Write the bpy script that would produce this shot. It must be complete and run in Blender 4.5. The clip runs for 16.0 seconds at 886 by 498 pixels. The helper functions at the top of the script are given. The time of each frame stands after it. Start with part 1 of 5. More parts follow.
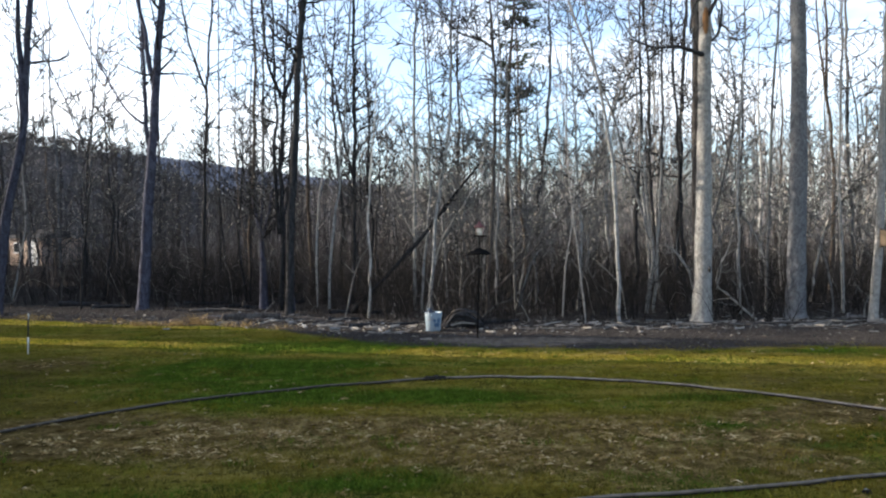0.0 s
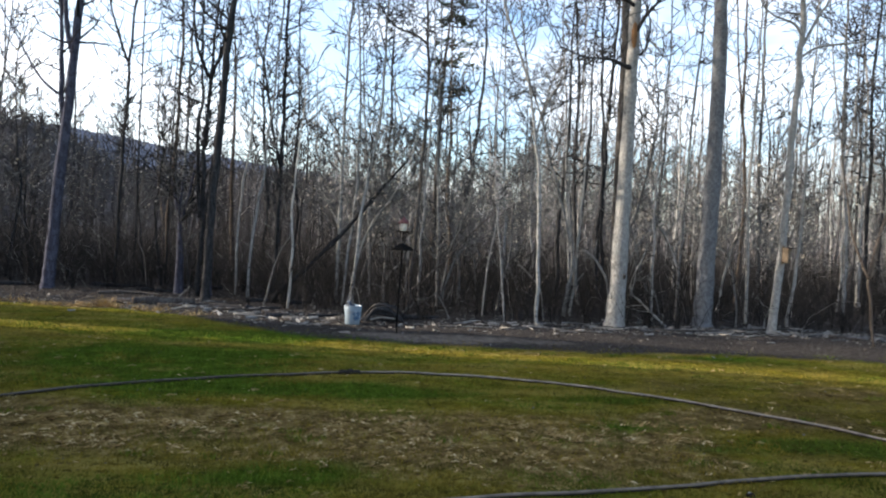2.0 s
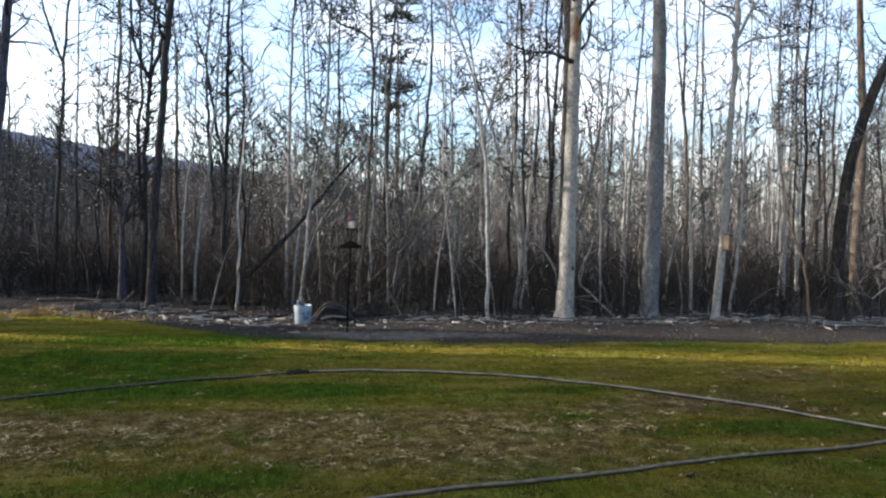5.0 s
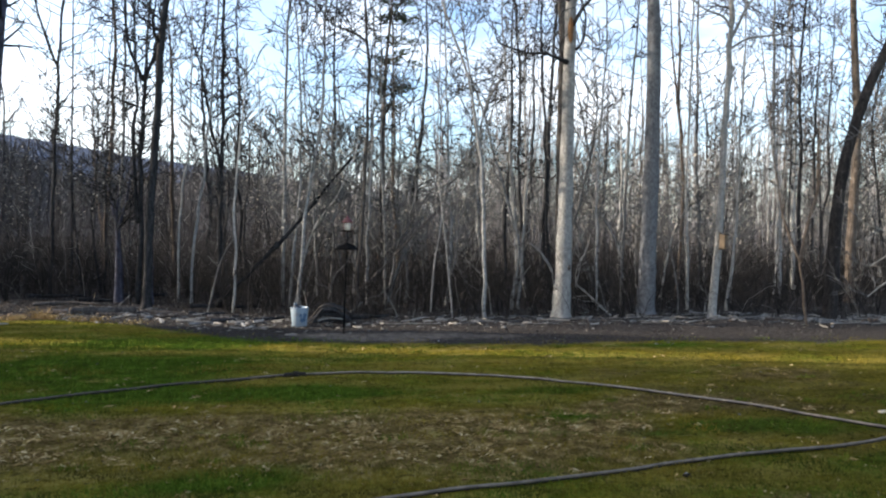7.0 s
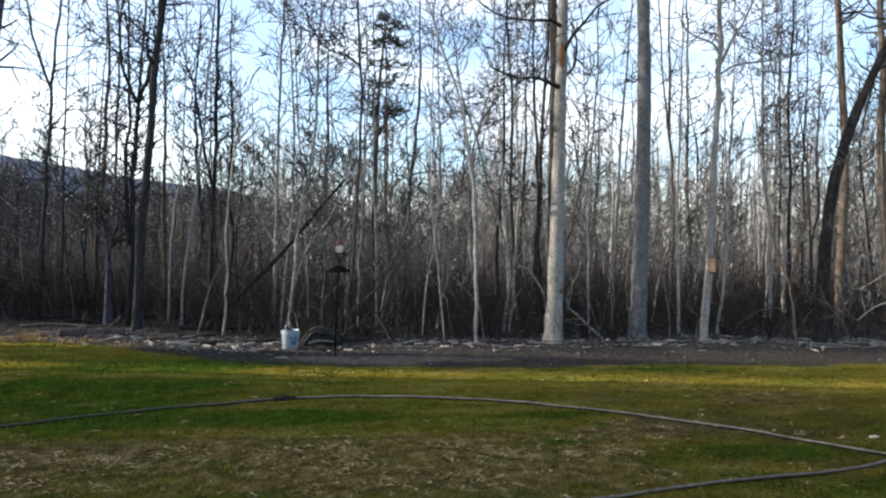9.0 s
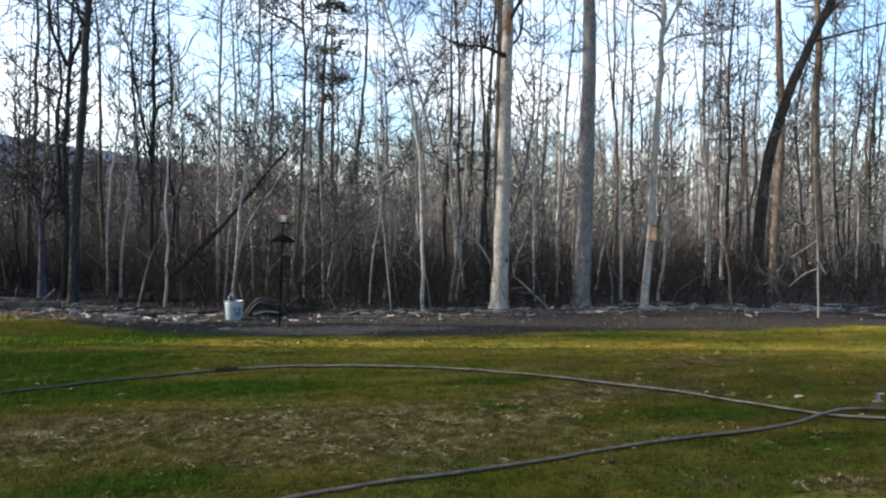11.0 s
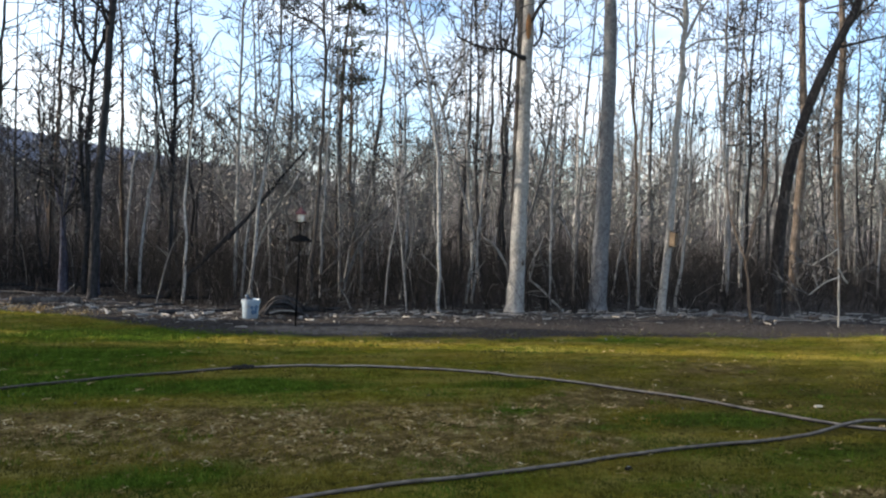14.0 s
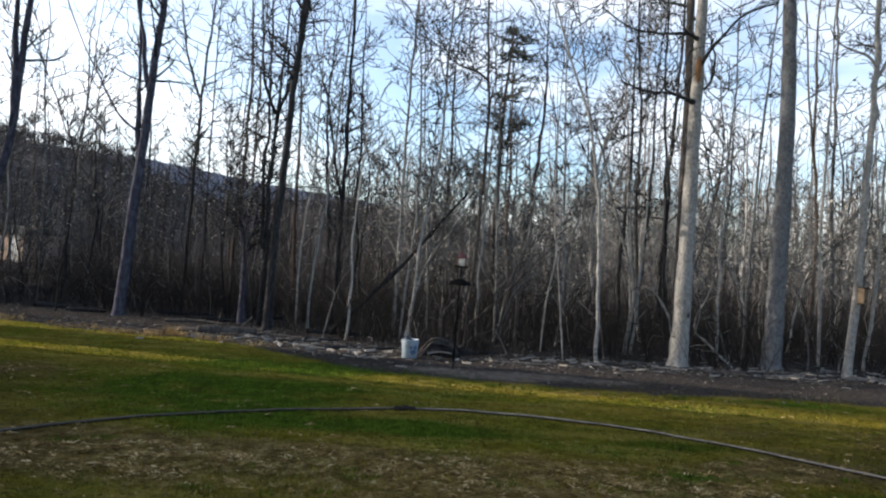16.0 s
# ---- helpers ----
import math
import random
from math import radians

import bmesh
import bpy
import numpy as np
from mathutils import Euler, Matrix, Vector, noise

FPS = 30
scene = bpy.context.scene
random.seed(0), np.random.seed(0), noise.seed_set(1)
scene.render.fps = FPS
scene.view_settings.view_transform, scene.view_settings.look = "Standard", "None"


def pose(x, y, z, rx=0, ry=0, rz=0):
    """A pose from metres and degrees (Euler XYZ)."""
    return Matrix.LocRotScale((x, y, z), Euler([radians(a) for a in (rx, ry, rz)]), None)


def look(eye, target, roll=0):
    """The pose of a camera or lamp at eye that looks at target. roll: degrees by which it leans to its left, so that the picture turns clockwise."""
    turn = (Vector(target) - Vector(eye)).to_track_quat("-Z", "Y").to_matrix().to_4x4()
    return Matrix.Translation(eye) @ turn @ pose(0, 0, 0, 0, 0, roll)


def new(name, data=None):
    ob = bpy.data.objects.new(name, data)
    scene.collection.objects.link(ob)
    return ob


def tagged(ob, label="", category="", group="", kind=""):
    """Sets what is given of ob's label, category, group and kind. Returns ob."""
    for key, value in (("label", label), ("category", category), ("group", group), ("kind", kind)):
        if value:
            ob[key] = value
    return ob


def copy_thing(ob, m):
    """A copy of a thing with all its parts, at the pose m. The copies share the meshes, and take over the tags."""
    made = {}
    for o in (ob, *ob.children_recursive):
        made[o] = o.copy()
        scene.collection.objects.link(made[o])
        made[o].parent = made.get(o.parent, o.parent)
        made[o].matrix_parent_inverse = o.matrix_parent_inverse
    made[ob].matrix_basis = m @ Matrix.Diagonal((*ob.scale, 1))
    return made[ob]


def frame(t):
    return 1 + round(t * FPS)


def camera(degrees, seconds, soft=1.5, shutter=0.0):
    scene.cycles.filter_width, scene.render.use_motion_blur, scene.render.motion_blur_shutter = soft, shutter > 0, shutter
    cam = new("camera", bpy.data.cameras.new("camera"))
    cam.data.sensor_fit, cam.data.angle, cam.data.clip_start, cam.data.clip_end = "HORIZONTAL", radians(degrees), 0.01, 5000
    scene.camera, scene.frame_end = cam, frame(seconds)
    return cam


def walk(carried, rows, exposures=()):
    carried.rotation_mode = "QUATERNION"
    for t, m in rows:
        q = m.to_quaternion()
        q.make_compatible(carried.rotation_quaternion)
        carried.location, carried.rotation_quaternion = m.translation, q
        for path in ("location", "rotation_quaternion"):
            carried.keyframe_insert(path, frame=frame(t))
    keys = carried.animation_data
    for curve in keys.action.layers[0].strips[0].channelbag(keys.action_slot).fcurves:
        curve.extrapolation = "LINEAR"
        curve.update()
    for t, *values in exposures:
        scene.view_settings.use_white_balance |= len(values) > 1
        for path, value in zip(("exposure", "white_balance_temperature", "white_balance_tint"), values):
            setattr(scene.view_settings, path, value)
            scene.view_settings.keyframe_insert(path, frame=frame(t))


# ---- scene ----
cam = camera(63.9, 16.0, soft=2.2)
PATH = [
    (0, (0.185, -0.861, 1.726), (0.182, 1.138, 1.685), -0.5),
    (0.5, (0.199, -0.854, 1.721), (0.246, 1.145, 1.676), 0.2),
    (1, (0.21, -0.861, 1.726), (0.287, 1.137, 1.689), 1.0),
    (1.5, (0.219, -0.87, 1.739), (0.352, 1.125, 1.694), 2.4),
    (2, (0.248, -0.871, 1.744), (0.45, 1.118, 1.692), 2.8),
    (2.5, (0.275, -0.877, 1.747), (0.496, 1.11, 1.708), 2.2),
    (3, (0.29, -0.878, 1.744), (0.547, 1.105, 1.706), 1.8),
    (3.5, (0.3, -0.882, 1.745), (0.559, 1.101, 1.693), 1.6),
    (4, (0.316, -0.881, 1.741), (0.614, 1.095, 1.681), 1.5),
    (4.5, (0.336, -0.879, 1.733), (0.658, 1.094, 1.675), 1.5),
    (7, (0.355, -0.89, 1.743), (0.692, 1.081, 1.688), 0.9),
    (7.5, (0.343, -0.883, 1.734), (0.667, 1.09, 1.677), 0.9),
    (8, (0.349, -0.884, 1.743), (0.664, 1.091, 1.696), 0.9),
    (8.5, (0.336, -0.884, 1.749), (0.641, 1.093, 1.717), 0.8),
    (9, (0.363, -0.895, 1.764), (0.72, 1.073, 1.77), 1.1),
    (9.5, (0.411, -0.914, 1.771), (0.863, 1.034, 1.769), 0.7),
    (10, (0.441, -0.907, 1.754), (0.935, 1.031, 1.711), 0.8),
    (12.5, (0.44, -0.895, 1.742), (0.926, 1.044, 1.66), 1.3),
    (13, (0.417, -0.892, 1.74), (0.879, 1.053, 1.663), 1.3),
    (13.5, (0.422, -0.888, 1.738), (0.882, 1.057, 1.664), 1.5),
    (14, (0.424, -0.889, 1.746), (0.876, 1.058, 1.676), 1.9),
    (14.5, (0.413, -0.884, 1.748), (0.838, 1.069, 1.691), 2.2),
    (15, (0.362, -0.873, 1.772), (0.659, 1.104, 1.756), 2.2),
    (15.5, (0.307, -0.855, 1.801), (0.45, 1.14, 1.818), 3.1),
    (16, (0.262, -0.85, 1.811), (0.294, 1.149, 1.837), 3.5),
]
walk(cam, [(t, look(eye, target, roll)) for t, eye, target, roll in PATH], [(0.0, 1.16), (4.5, 1.17), (7.0, 1.16), (8.5, 1.09), (9.0, 1.02), (10.0, 1.06), (12.5, 1.2), (14.0, 1.1), (15.0, 1.0), (15.5, 0.86), (16.0, 0.75)])

# ---- sky and sun ----
SUN_AZ, SUN_EL = radians(-78), radians(20)      # from straight ahead, to the left


def sky():
    world = bpy.data.worlds.new("sky")
    scene.world = world
    world.use_nodes = True
    nt = world.node_tree
    nt.nodes.clear()
    out, bg = nt.nodes.new("ShaderNodeOutputWorld"), nt.nodes.new("ShaderNodeBackground")
    air = nt.nodes.new("ShaderNodeTexSky")
    air.sky_type, air.sun_disc = "NISHITA", False
    air.sun_elevation, air.sun_rotation = SUN_EL, SUN_AZ
    air.air_density, air.dust_density, air.ozone_density = 1.0, 1.5, 2.0
    co, mp = nt.nodes.new("ShaderNodeTexCoord"), nt.nodes.new("ShaderNodeMapping")
    mp.inputs["Scale"].default_value = (1.0, 1.0, 2.6)
    mp.inputs["Location"].default_value = (0.35, 0.1, 0.2)
    cloud, ramp = nt.nodes.new("ShaderNodeTexNoise"), nt.nodes.new("ShaderNodeValToRGB")
    cloud.inputs["Scale"].default_value, cloud.inputs["Detail"].default_value = 2.6, 6.0
    ramp.color_ramp.elements[0].position, ramp.color_ramp.elements[1].position = 0.45, 0.72
    split, low, cover = nt.nodes.new("ShaderNodeSeparateXYZ"), nt.nodes.new("ShaderNodeMapRange"), nt.nodes.new("ShaderNodeMath")
    for name, value in (("From Min", 0.30), ("From Max", 0.75), ("To Min", 1.0), ("To Max", 0.0)):
        low.inputs[name].default_value = value
    cover.operation = "MULTIPLY"
    mix, gain = nt.nodes.new("ShaderNodeMix"), nt.nodes.new("ShaderNodeMix")
    gain.data_type, gain.blend_type = "RGBA", "MULTIPLY"
    gain.inputs["Factor"].default_value = 1.0
    gain.inputs["B"].default_value = (2.95, 3.10, 3.28, 1)
    mix.data_type = "RGBA"
    mix.inputs["B"].default_value = (19.0, 19.4, 20.0, 1)
    link = nt.links.new
    link(co.outputs["Generated"], mp.inputs["Vector"])
    link(mp.outputs[0], cloud.inputs["Vector"])
    link(cloud.outputs["Fac"], ramp.inputs[0])
    link(co.outputs["Generated"], split.inputs[0])
    link(split.outputs["Z"], low.inputs["Value"])
    link(ramp.outputs[0], cover.inputs[0])
    link(low.outputs[0], cover.inputs[1])
    clear, kept = nt.nodes.new("ShaderNodeMapRange"), nt.nodes.new("ShaderNodeMath")
    for name, value in (("From Min", 0.36), ("From Max", 0.62), ("To Min", 1.0), ("To Max", 0.5)):
        clear.inputs[name].default_value = value
    kept.operation = "MULTIPLY"
    link(split.outputs["X"], clear.inputs["Value"])
    link(cover.outputs[0], kept.inputs[0])
    link(clear.outputs[0], kept.inputs[1])
    haze, veil = nt.nodes.new("ShaderNodeMapRange"), nt.nodes.new("ShaderNodeMath")
    for name, value in (("From Min", -0.85), ("From Max", 0.1), ("To Min", 0.55), ("To Max", 0.0)):
        haze.inputs[name].default_value = value
    veil.operation, veil.use_clamp = "ADD", True
    link(split.outputs["X"], haze.inputs["Value"])
    link(kept.outputs[0], veil.inputs[0])
    link(haze.outputs[0], veil.inputs[1])
    link(veil.outputs[0], mix.inputs["Factor"])
    link(air.outputs[0], gain.inputs["A"])
    link(gain.outputs["Result"], mix.inputs["A"])
    link(mix.outputs["Result"], bg.inputs[0])
    bg.inputs[1].default_value = 0.057
    link(bg.outputs[0], out.inputs[0])


sky()
sun = new("sun", bpy.data.lights.new("sun", "SUN"))
sun.data.energy, sun.data.angle, sun.data.color = 5.0, radians(0.5), (1.0, 0.89, 0.75)
sun.matrix_world = look((0, 0, 0), (-math.sin(SUN_AZ) * math.cos(SUN_EL), -math.cos(SUN_AZ) * math.cos(SUN_EL), -math.sin(SUN_EL)))

# ---- materials ----


class Nodes:
    """A principled material and short ways to feed it."""

    def __init__(self, name, rough=0.85, spec=0.25):
        self.m = bpy.data.materials.new(name)
        self.m.use_nodes = True
        self.t = self.m.node_tree
        self.b = self.t.nodes["Principled BSDF"]
        self.b.inputs["Roughness"].default_value = rough
        self.b.inputs["Specular IOR Level"].default_value = spec
        self.co = self.t.nodes.new("ShaderNodeTexCoord").outputs["Object"]

    def put(self, socket, value):
        if isinstance(value, bpy.types.NodeSocket):
            self.t.links.new(value, socket)
        else:
            socket.default_value = value

    def noise(self, scale, detail=4.0, stretch=None, rough=0.6, seed=None):
        n = self.t.nodes.new("ShaderNodeTexNoise")
        n.inputs["Scale"].default_value, n.inputs["Detail"].default_value, n.inputs["Roughness"].default_value = scale, detail, rough
        src = self.co
        if seed is not None:
            add = self.t.nodes.new("ShaderNodeVectorMath")
            add.operation = "ADD"
            self.put(add.inputs[0], src)
            self.put(add.inputs[1], seed)
            src = add.outputs[0]
        if stretch:
            mp = self.t.nodes.new("ShaderNodeMapping")
            mp.inputs["Scale"].default_value = stretch
            self.put(mp.inputs["Vector"], src)
            src = mp.outputs[0]
        self.put(n.inputs["Vector"], src)
        return n.outputs["Fac"]

    def ramp(self, fac, *stops):
        r = self.t.nodes.new("ShaderNodeValToRGB")
        while len(r.color_ramp.elements) < len(stops):
            r.color_ramp.elements.new(0.5)
        for e, (p, c) in zip(r.color_ramp.elements, stops):
            e.position, e.color = p, (*c, 1) if len(c) == 3 else c
        self.put(r.inputs[0], fac)
        return r.outputs[0]

    def mix(self, fac, a, b, how="MIX"):
        n = self.t.nodes.new("ShaderNodeMix")
        n.data_type, n.blend_type = "RGBA", how
        for s, v in (("Factor", fac), ("A", a), ("B", b)):
            self.put(n.inputs[s], (*v, 1) if isinstance(v, tuple) and len(v) == 3 else v)
        return n.outputs["Result"]

    def calc(self, op, a, b=0.0):
        n = self.t.nodes.new("ShaderNodeMath")
        n.operation, n.use_clamp = op, op in ("ADD", "SUBTRACT", "MULTIPLY")
        self.put(n.inputs[0], a)
        self.put(n.inputs[1], b)
        return n.outputs[0]

    def attr(self, name):
        n = self.t.nodes.new("ShaderNodeAttribute")
        n.attribute_name = name
        return n.outputs["Fac"]

    def random(self):
        return self.t.nodes.new("ShaderNodeObjectInfo").outputs["Random"]

    def island(self):
        return self.t.nodes.new("ShaderNodeNewGeometry").outputs["Random Per Island"]

    def bump(self, height, distance, strength=1.0):
        n = self.t.nodes.new("ShaderNodeBump")
        n.inputs["Strength"].default_value, n.inputs["Distance"].default_value = strength, distance
        self.put(n.inputs["Height"], height)
        self.put(self.b.inputs["Normal"], n.outputs[0])

    def done(self, colour):
        self.put(self.b.inputs["Base Color"], (*colour, 1) if isinstance(colour, tuple) else colour)
        return self.m


def bark(name, dark, mid, light, patch, patch_from=0.60, long=0.16):
    n = Nodes(name, 0.95, 0.04)
    seed = n.calc("MULTIPLY", n.random(), 1.0)
    furrow = n.noise(26, 5, (1, 1, long), 0.65, seed)
    grain = n.noise(90, 3, (1, 1, 0.3))
    blotch = n.noise(2.2, 3, (1, 1, 0.7), 0.6, seed)
    lichen = n.noise(9, 4, (1, 1, 0.8), 0.7, seed)
    base = n.ramp(furrow, (0.30, dark), (0.52, mid), (0.74, light))
    base = n.mix(n.ramp(blotch, (patch_from, (0, 0, 0)), (patch_from + 0.14, (1, 1, 1))), base, patch)
    base = n.mix(n.ramp(lichen, (0.56, (0, 0, 0)), (0.66, (0.8, 0.8, 0.8))), base, dark)
    base = n.mix(n.ramp(lichen, (0.33, (0.75, 0.75, 0.75)), (0.42, (0, 0, 0))), base, light)
    base = n.mix(n.ramp(n.noise(23, 3, (1, 1, 0.7), 0.6, seed), (0.57, (0, 0, 0)), (0.64, (0.7, 0.7, 0.7))), base, dark)
    base = n.mix(n.calc("MULTIPLY", grain, 0.45), base, dark)
    hsv = n.t.nodes.new("ShaderNodeHueSaturation")
    n.put(hsv.inputs["Color"], base)
    n.put(hsv.inputs["Value"], n.calc("ADD", n.calc("MULTIPLY", n.random(), 0.5), 0.72))
    n.bump(n.mix(0.3, furrow, grain), 0.02, 0.8)
    return n.done(hsv.outputs[0])


def plain(name, colour, rough=0.6, spec=0.4, metal=0.0, wear=(0.5, 0.5, 0.5), amount=0.25, scale=14.0):
    n = Nodes(name, rough, spec)
    n.b.inputs["Metallic"].default_value = metal
    spots = n.noise(scale, 5)
    n.bump(n.noise(scale * 6, 3), 0.002, 0.3)
    return n.done(n.mix(n.calc("MULTIPLY", n.ramp(spots, (0.45, (0, 0, 0)), (0.75, (1, 1, 1))), amount), colour, wear))


BARK = {
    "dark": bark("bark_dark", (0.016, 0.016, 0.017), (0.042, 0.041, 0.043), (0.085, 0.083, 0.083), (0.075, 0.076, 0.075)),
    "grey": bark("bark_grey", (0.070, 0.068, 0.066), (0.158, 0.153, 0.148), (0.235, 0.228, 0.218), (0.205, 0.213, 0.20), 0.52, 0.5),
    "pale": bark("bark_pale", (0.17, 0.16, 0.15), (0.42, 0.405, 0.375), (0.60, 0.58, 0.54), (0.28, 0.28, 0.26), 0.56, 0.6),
    "ash": bark("bark_ash", (0.15, 0.145, 0.135), (0.29, 0.28, 0.262), (0.42, 0.405, 0.38), (0.22, 0.225, 0.215), 0.56, 0.6),
    "brown": bark("bark_brown", (0.060, 0.047, 0.038), (0.14, 0.11, 0.088), (0.23, 0.185, 0.15), (0.22, 0.20, 0.175)),
}
# Reddish tint carries the low sun that does not reach these trunks.
BARK["red"] = bark("bark_sun_tinted", (0.045, 0.036, 0.030), (0.138, 0.110, 0.088), (0.26, 0.21, 0.168), (0.15, 0.13, 0.113))
BARK["umber"] = bark("bark_umber", (0.045, 0.038, 0.034), (0.105, 0.092, 0.082), (0.20, 0.18, 0.16), (0.17, 0.155, 0.14))
BARK["dusk"] = bark("bark_dusk", (0.018, 0.016, 0.016), (0.046, 0.041, 0.039), (0.092, 0.082, 0.075), (0.075, 0.068, 0.063))
BARK["silver"] = bark("bark_silver", (0.11, 0.107, 0.103), (0.34, 0.33, 0.315), (0.50, 0.485, 0.46), (0.22, 0.22, 0.208), 0.56, 0.6)
BARK["stone"] = bark("bark_stone", (0.085, 0.086, 0.090), (0.185, 0.187, 0.196), (0.27, 0.272, 0.280), (0.23, 0.235, 0.24), 0.52, 0.5)
BARK["slate"] = bark("bark_slate", (0.028, 0.028, 0.036), (0.085, 0.085, 0.116), (0.16, 0.16, 0.20), (0.125, 0.126, 0.16))
DARK_TWIG = bark("bark_dark_twig", (0.014, 0.014, 0.015), (0.034, 0.033, 0.034), (0.07, 0.068, 0.067), (0.065, 0.064, 0.062))
# Twig bark lightened so that the crowns look sunlit.
SUNLIT_TWIG = bark("bark_sunlit_twig", (0.060, 0.059, 0.058), (0.165, 0.162, 0.157), (0.42, 0.41, 0.39), (0.33, 0.32, 0.305))
TWIG = bark("bark_twig", (0.030, 0.030, 0.031), (0.082, 0.081, 0.081), (0.28, 0.275, 0.265), (0.24, 0.235, 0.225))


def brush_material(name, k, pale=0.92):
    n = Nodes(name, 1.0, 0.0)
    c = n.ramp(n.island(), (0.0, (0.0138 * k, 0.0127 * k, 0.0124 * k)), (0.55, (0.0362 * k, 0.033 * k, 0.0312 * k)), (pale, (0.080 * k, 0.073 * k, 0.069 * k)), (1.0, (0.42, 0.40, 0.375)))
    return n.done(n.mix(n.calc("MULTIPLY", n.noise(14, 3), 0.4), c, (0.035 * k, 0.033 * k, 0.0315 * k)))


def dead_leaf_material():
    n = Nodes("dead_leaf", 0.9, 0.05)
    c = n.ramp(n.island(), (0.0, (0.038, 0.033, 0.029)), (0.55, (0.105, 0.093, 0.082)), (0.9, (0.15, 0.14, 0.13)), (1.0, (0.24, 0.23, 0.215)))
    return n.done(n.mix(n.calc("MULTIPLY", n.noise(60, 3), 0.4), c, (0.08, 0.06, 0.045)))


def straw_material():
    n = Nodes("straw", 0.9, 0.05)
    c = n.ramp(n.island(), (0.0, (0.13, 0.076, 0.022)), (0.45, (0.31, 0.195, 0.066)), (0.78, (0.47, 0.325, 0.130)), (1.0, (0.80, 0.62, 0.35)))
    return n.done(n.mix(n.calc("MULTIPLY", n.noise(80, 3), 0.3), c, (0.2, 0.15, 0.09)))


def ground_material():
    n = Nodes("lawn_and_forest_floor", 1.0, 0.0)
    dry, woods, green = n.attr("dry"), n.attr("woods"), n.attr("lush")
    fine, clump, mid, wide = n.noise(70, 3, None, 0.7), n.noise(19, 4, None, 0.65), n.noise(6.5, 5, None, 0.68), n.noise(1.5, 4)
    turf = n.mix(0.70, clump, mid)
    streak = n.noise(2.2, 4, (0.40, 1.3, 1), 0.65)
    grass = n.ramp(turf, (0.36, (0.04554, 0.04278, 0.004692)), (0.50, (0.1601, 0.1435, 0.01518)), (0.68, (0.2967, 0.2553, 0.03312)))
    yellow = n.ramp(n.mix(0.6, clump, streak), (0.34, (0.09522, 0.06877, 0.01256)), (0.50, (0.2275, 0.1825, 0.03703)), (0.70, (0.3835, 0.3068, 0.07935)))
    earth = n.ramp(turf, (0.36, (0.04213, 0.02726, 0.009912)), (0.45, (0.1301, 0.08673, 0.02974)), (0.57, (0.2912, 0.2044, 0.07682)), (0.66, (0.6443, 0.4956, 0.2602)))
    rich = n.ramp(turf, (0.36, (0.0168, 0.0322, 0.0035)), (0.50, (0.0616, 0.1064, 0.0112)), (0.68, (0.154, 0.2212, 0.028)))
    c = n.mix(n.ramp(n.mix(0.5, wide, streak), (0.40, (0, 0, 0)), (0.60, (1, 1, 1))), grass, yellow)
    c = n.mix(n.ramp(n.calc("ADD", dry, n.calc("SUBTRACT", mid, 0.5)), (0.26, (0, 0, 0)), (0.64, (1, 1, 1))), c, earth)
    c = n.mix(n.ramp(n.calc("ADD", green, n.calc("SUBTRACT", mid, 0.52)), (0.26, (0, 0, 0)), (0.58, (1, 1, 1))), c, rich)
    worn = n.calc("MULTIPLY", n.attr("worn"), n.ramp(n.mix(0.5, mid, wide), (0.36, (0.35, 0.35, 0.35)), (0.60, (1, 1, 1))))
    c = n.mix(worn, c, n.ramp(turf, (0.36, (0.020, 0.014, 0.006)), (0.64, (0.080, 0.058, 0.022))))
    # Dark spots painted for the shade in gaps of the turf.
    c = n.mix(n.ramp(n.noise(13, 2, None, 0.5), (0.585, (0, 0, 0)), (0.66, (0.75, 0.75, 0.75))), c, (0.022, 0.018, 0.005))
    litter = n.ramp(n.mix(0.5, clump, fine), (0.36, (0.0145, 0.013, 0.012)), (0.50, (0.051, 0.045, 0.041)), (0.62, (0.111, 0.099, 0.088)), (0.72, (0.22, 0.195, 0.17)))
    bare = n.ramp(turf, (0.35, (0.080, 0.068, 0.058)), (0.65, (0.215, 0.185, 0.157)))
    litter = n.mix(n.ramp(n.calc("ADD", dry, n.calc("SUBTRACT", mid, 0.5)), (0.40, (0, 0, 0)), (0.8, (1, 1, 1))), litter, bare)
    edge = n.ramp(n.calc("ADD", woods, n.calc("MULTIPLY", n.calc("SUBTRACT", n.mix(0.5, mid, wide), 0.5), 1.6)), (0.32, (0, 0, 0)), (0.68, (1, 1, 1)))
    c = n.mix(edge, c, litter)
    n.bump(n.mix(0.5, fine, turf), 0.08, 1.0)
    return n.done(c)


def grass_material():
    n = Nodes("grass_blade", 0.9, 0.05)
    tone, k = n.attr("tone"), n.island()
    fresh = n.ramp(k, (0.0, (0.04646, 0.07652, 0.006832)), (0.6, (0.07925, 0.123, 0.0123)), (1.0, (0.134, 0.1886, 0.02186)))
    dull = n.ramp(k, (0.0, (0.1404, 0.09784, 0.0138)), (0.6, (0.2057, 0.1481, 0.02007)), (1.0, (0.2948, 0.2132, 0.04265)))
    c = n.mix(tone, fresh, dull)
    return n.done(n.mix(n.attr("thin"), c, (0.030, 0.030, 0.006)))


def hill_material(name, low, high, spots):
    n = Nodes(name, 1.0, 0.0)
    fine, mid = n.noise(0.55, 5, (1, 1, 0.5), 0.7), n.noise(0.06, 4)
    c = n.ramp(n.mix(0.35, fine, mid), (0.35, low), (0.52, high), (0.68, spots))
    n.bump(fine, 2.0, 1.0)
    return n.done(c)


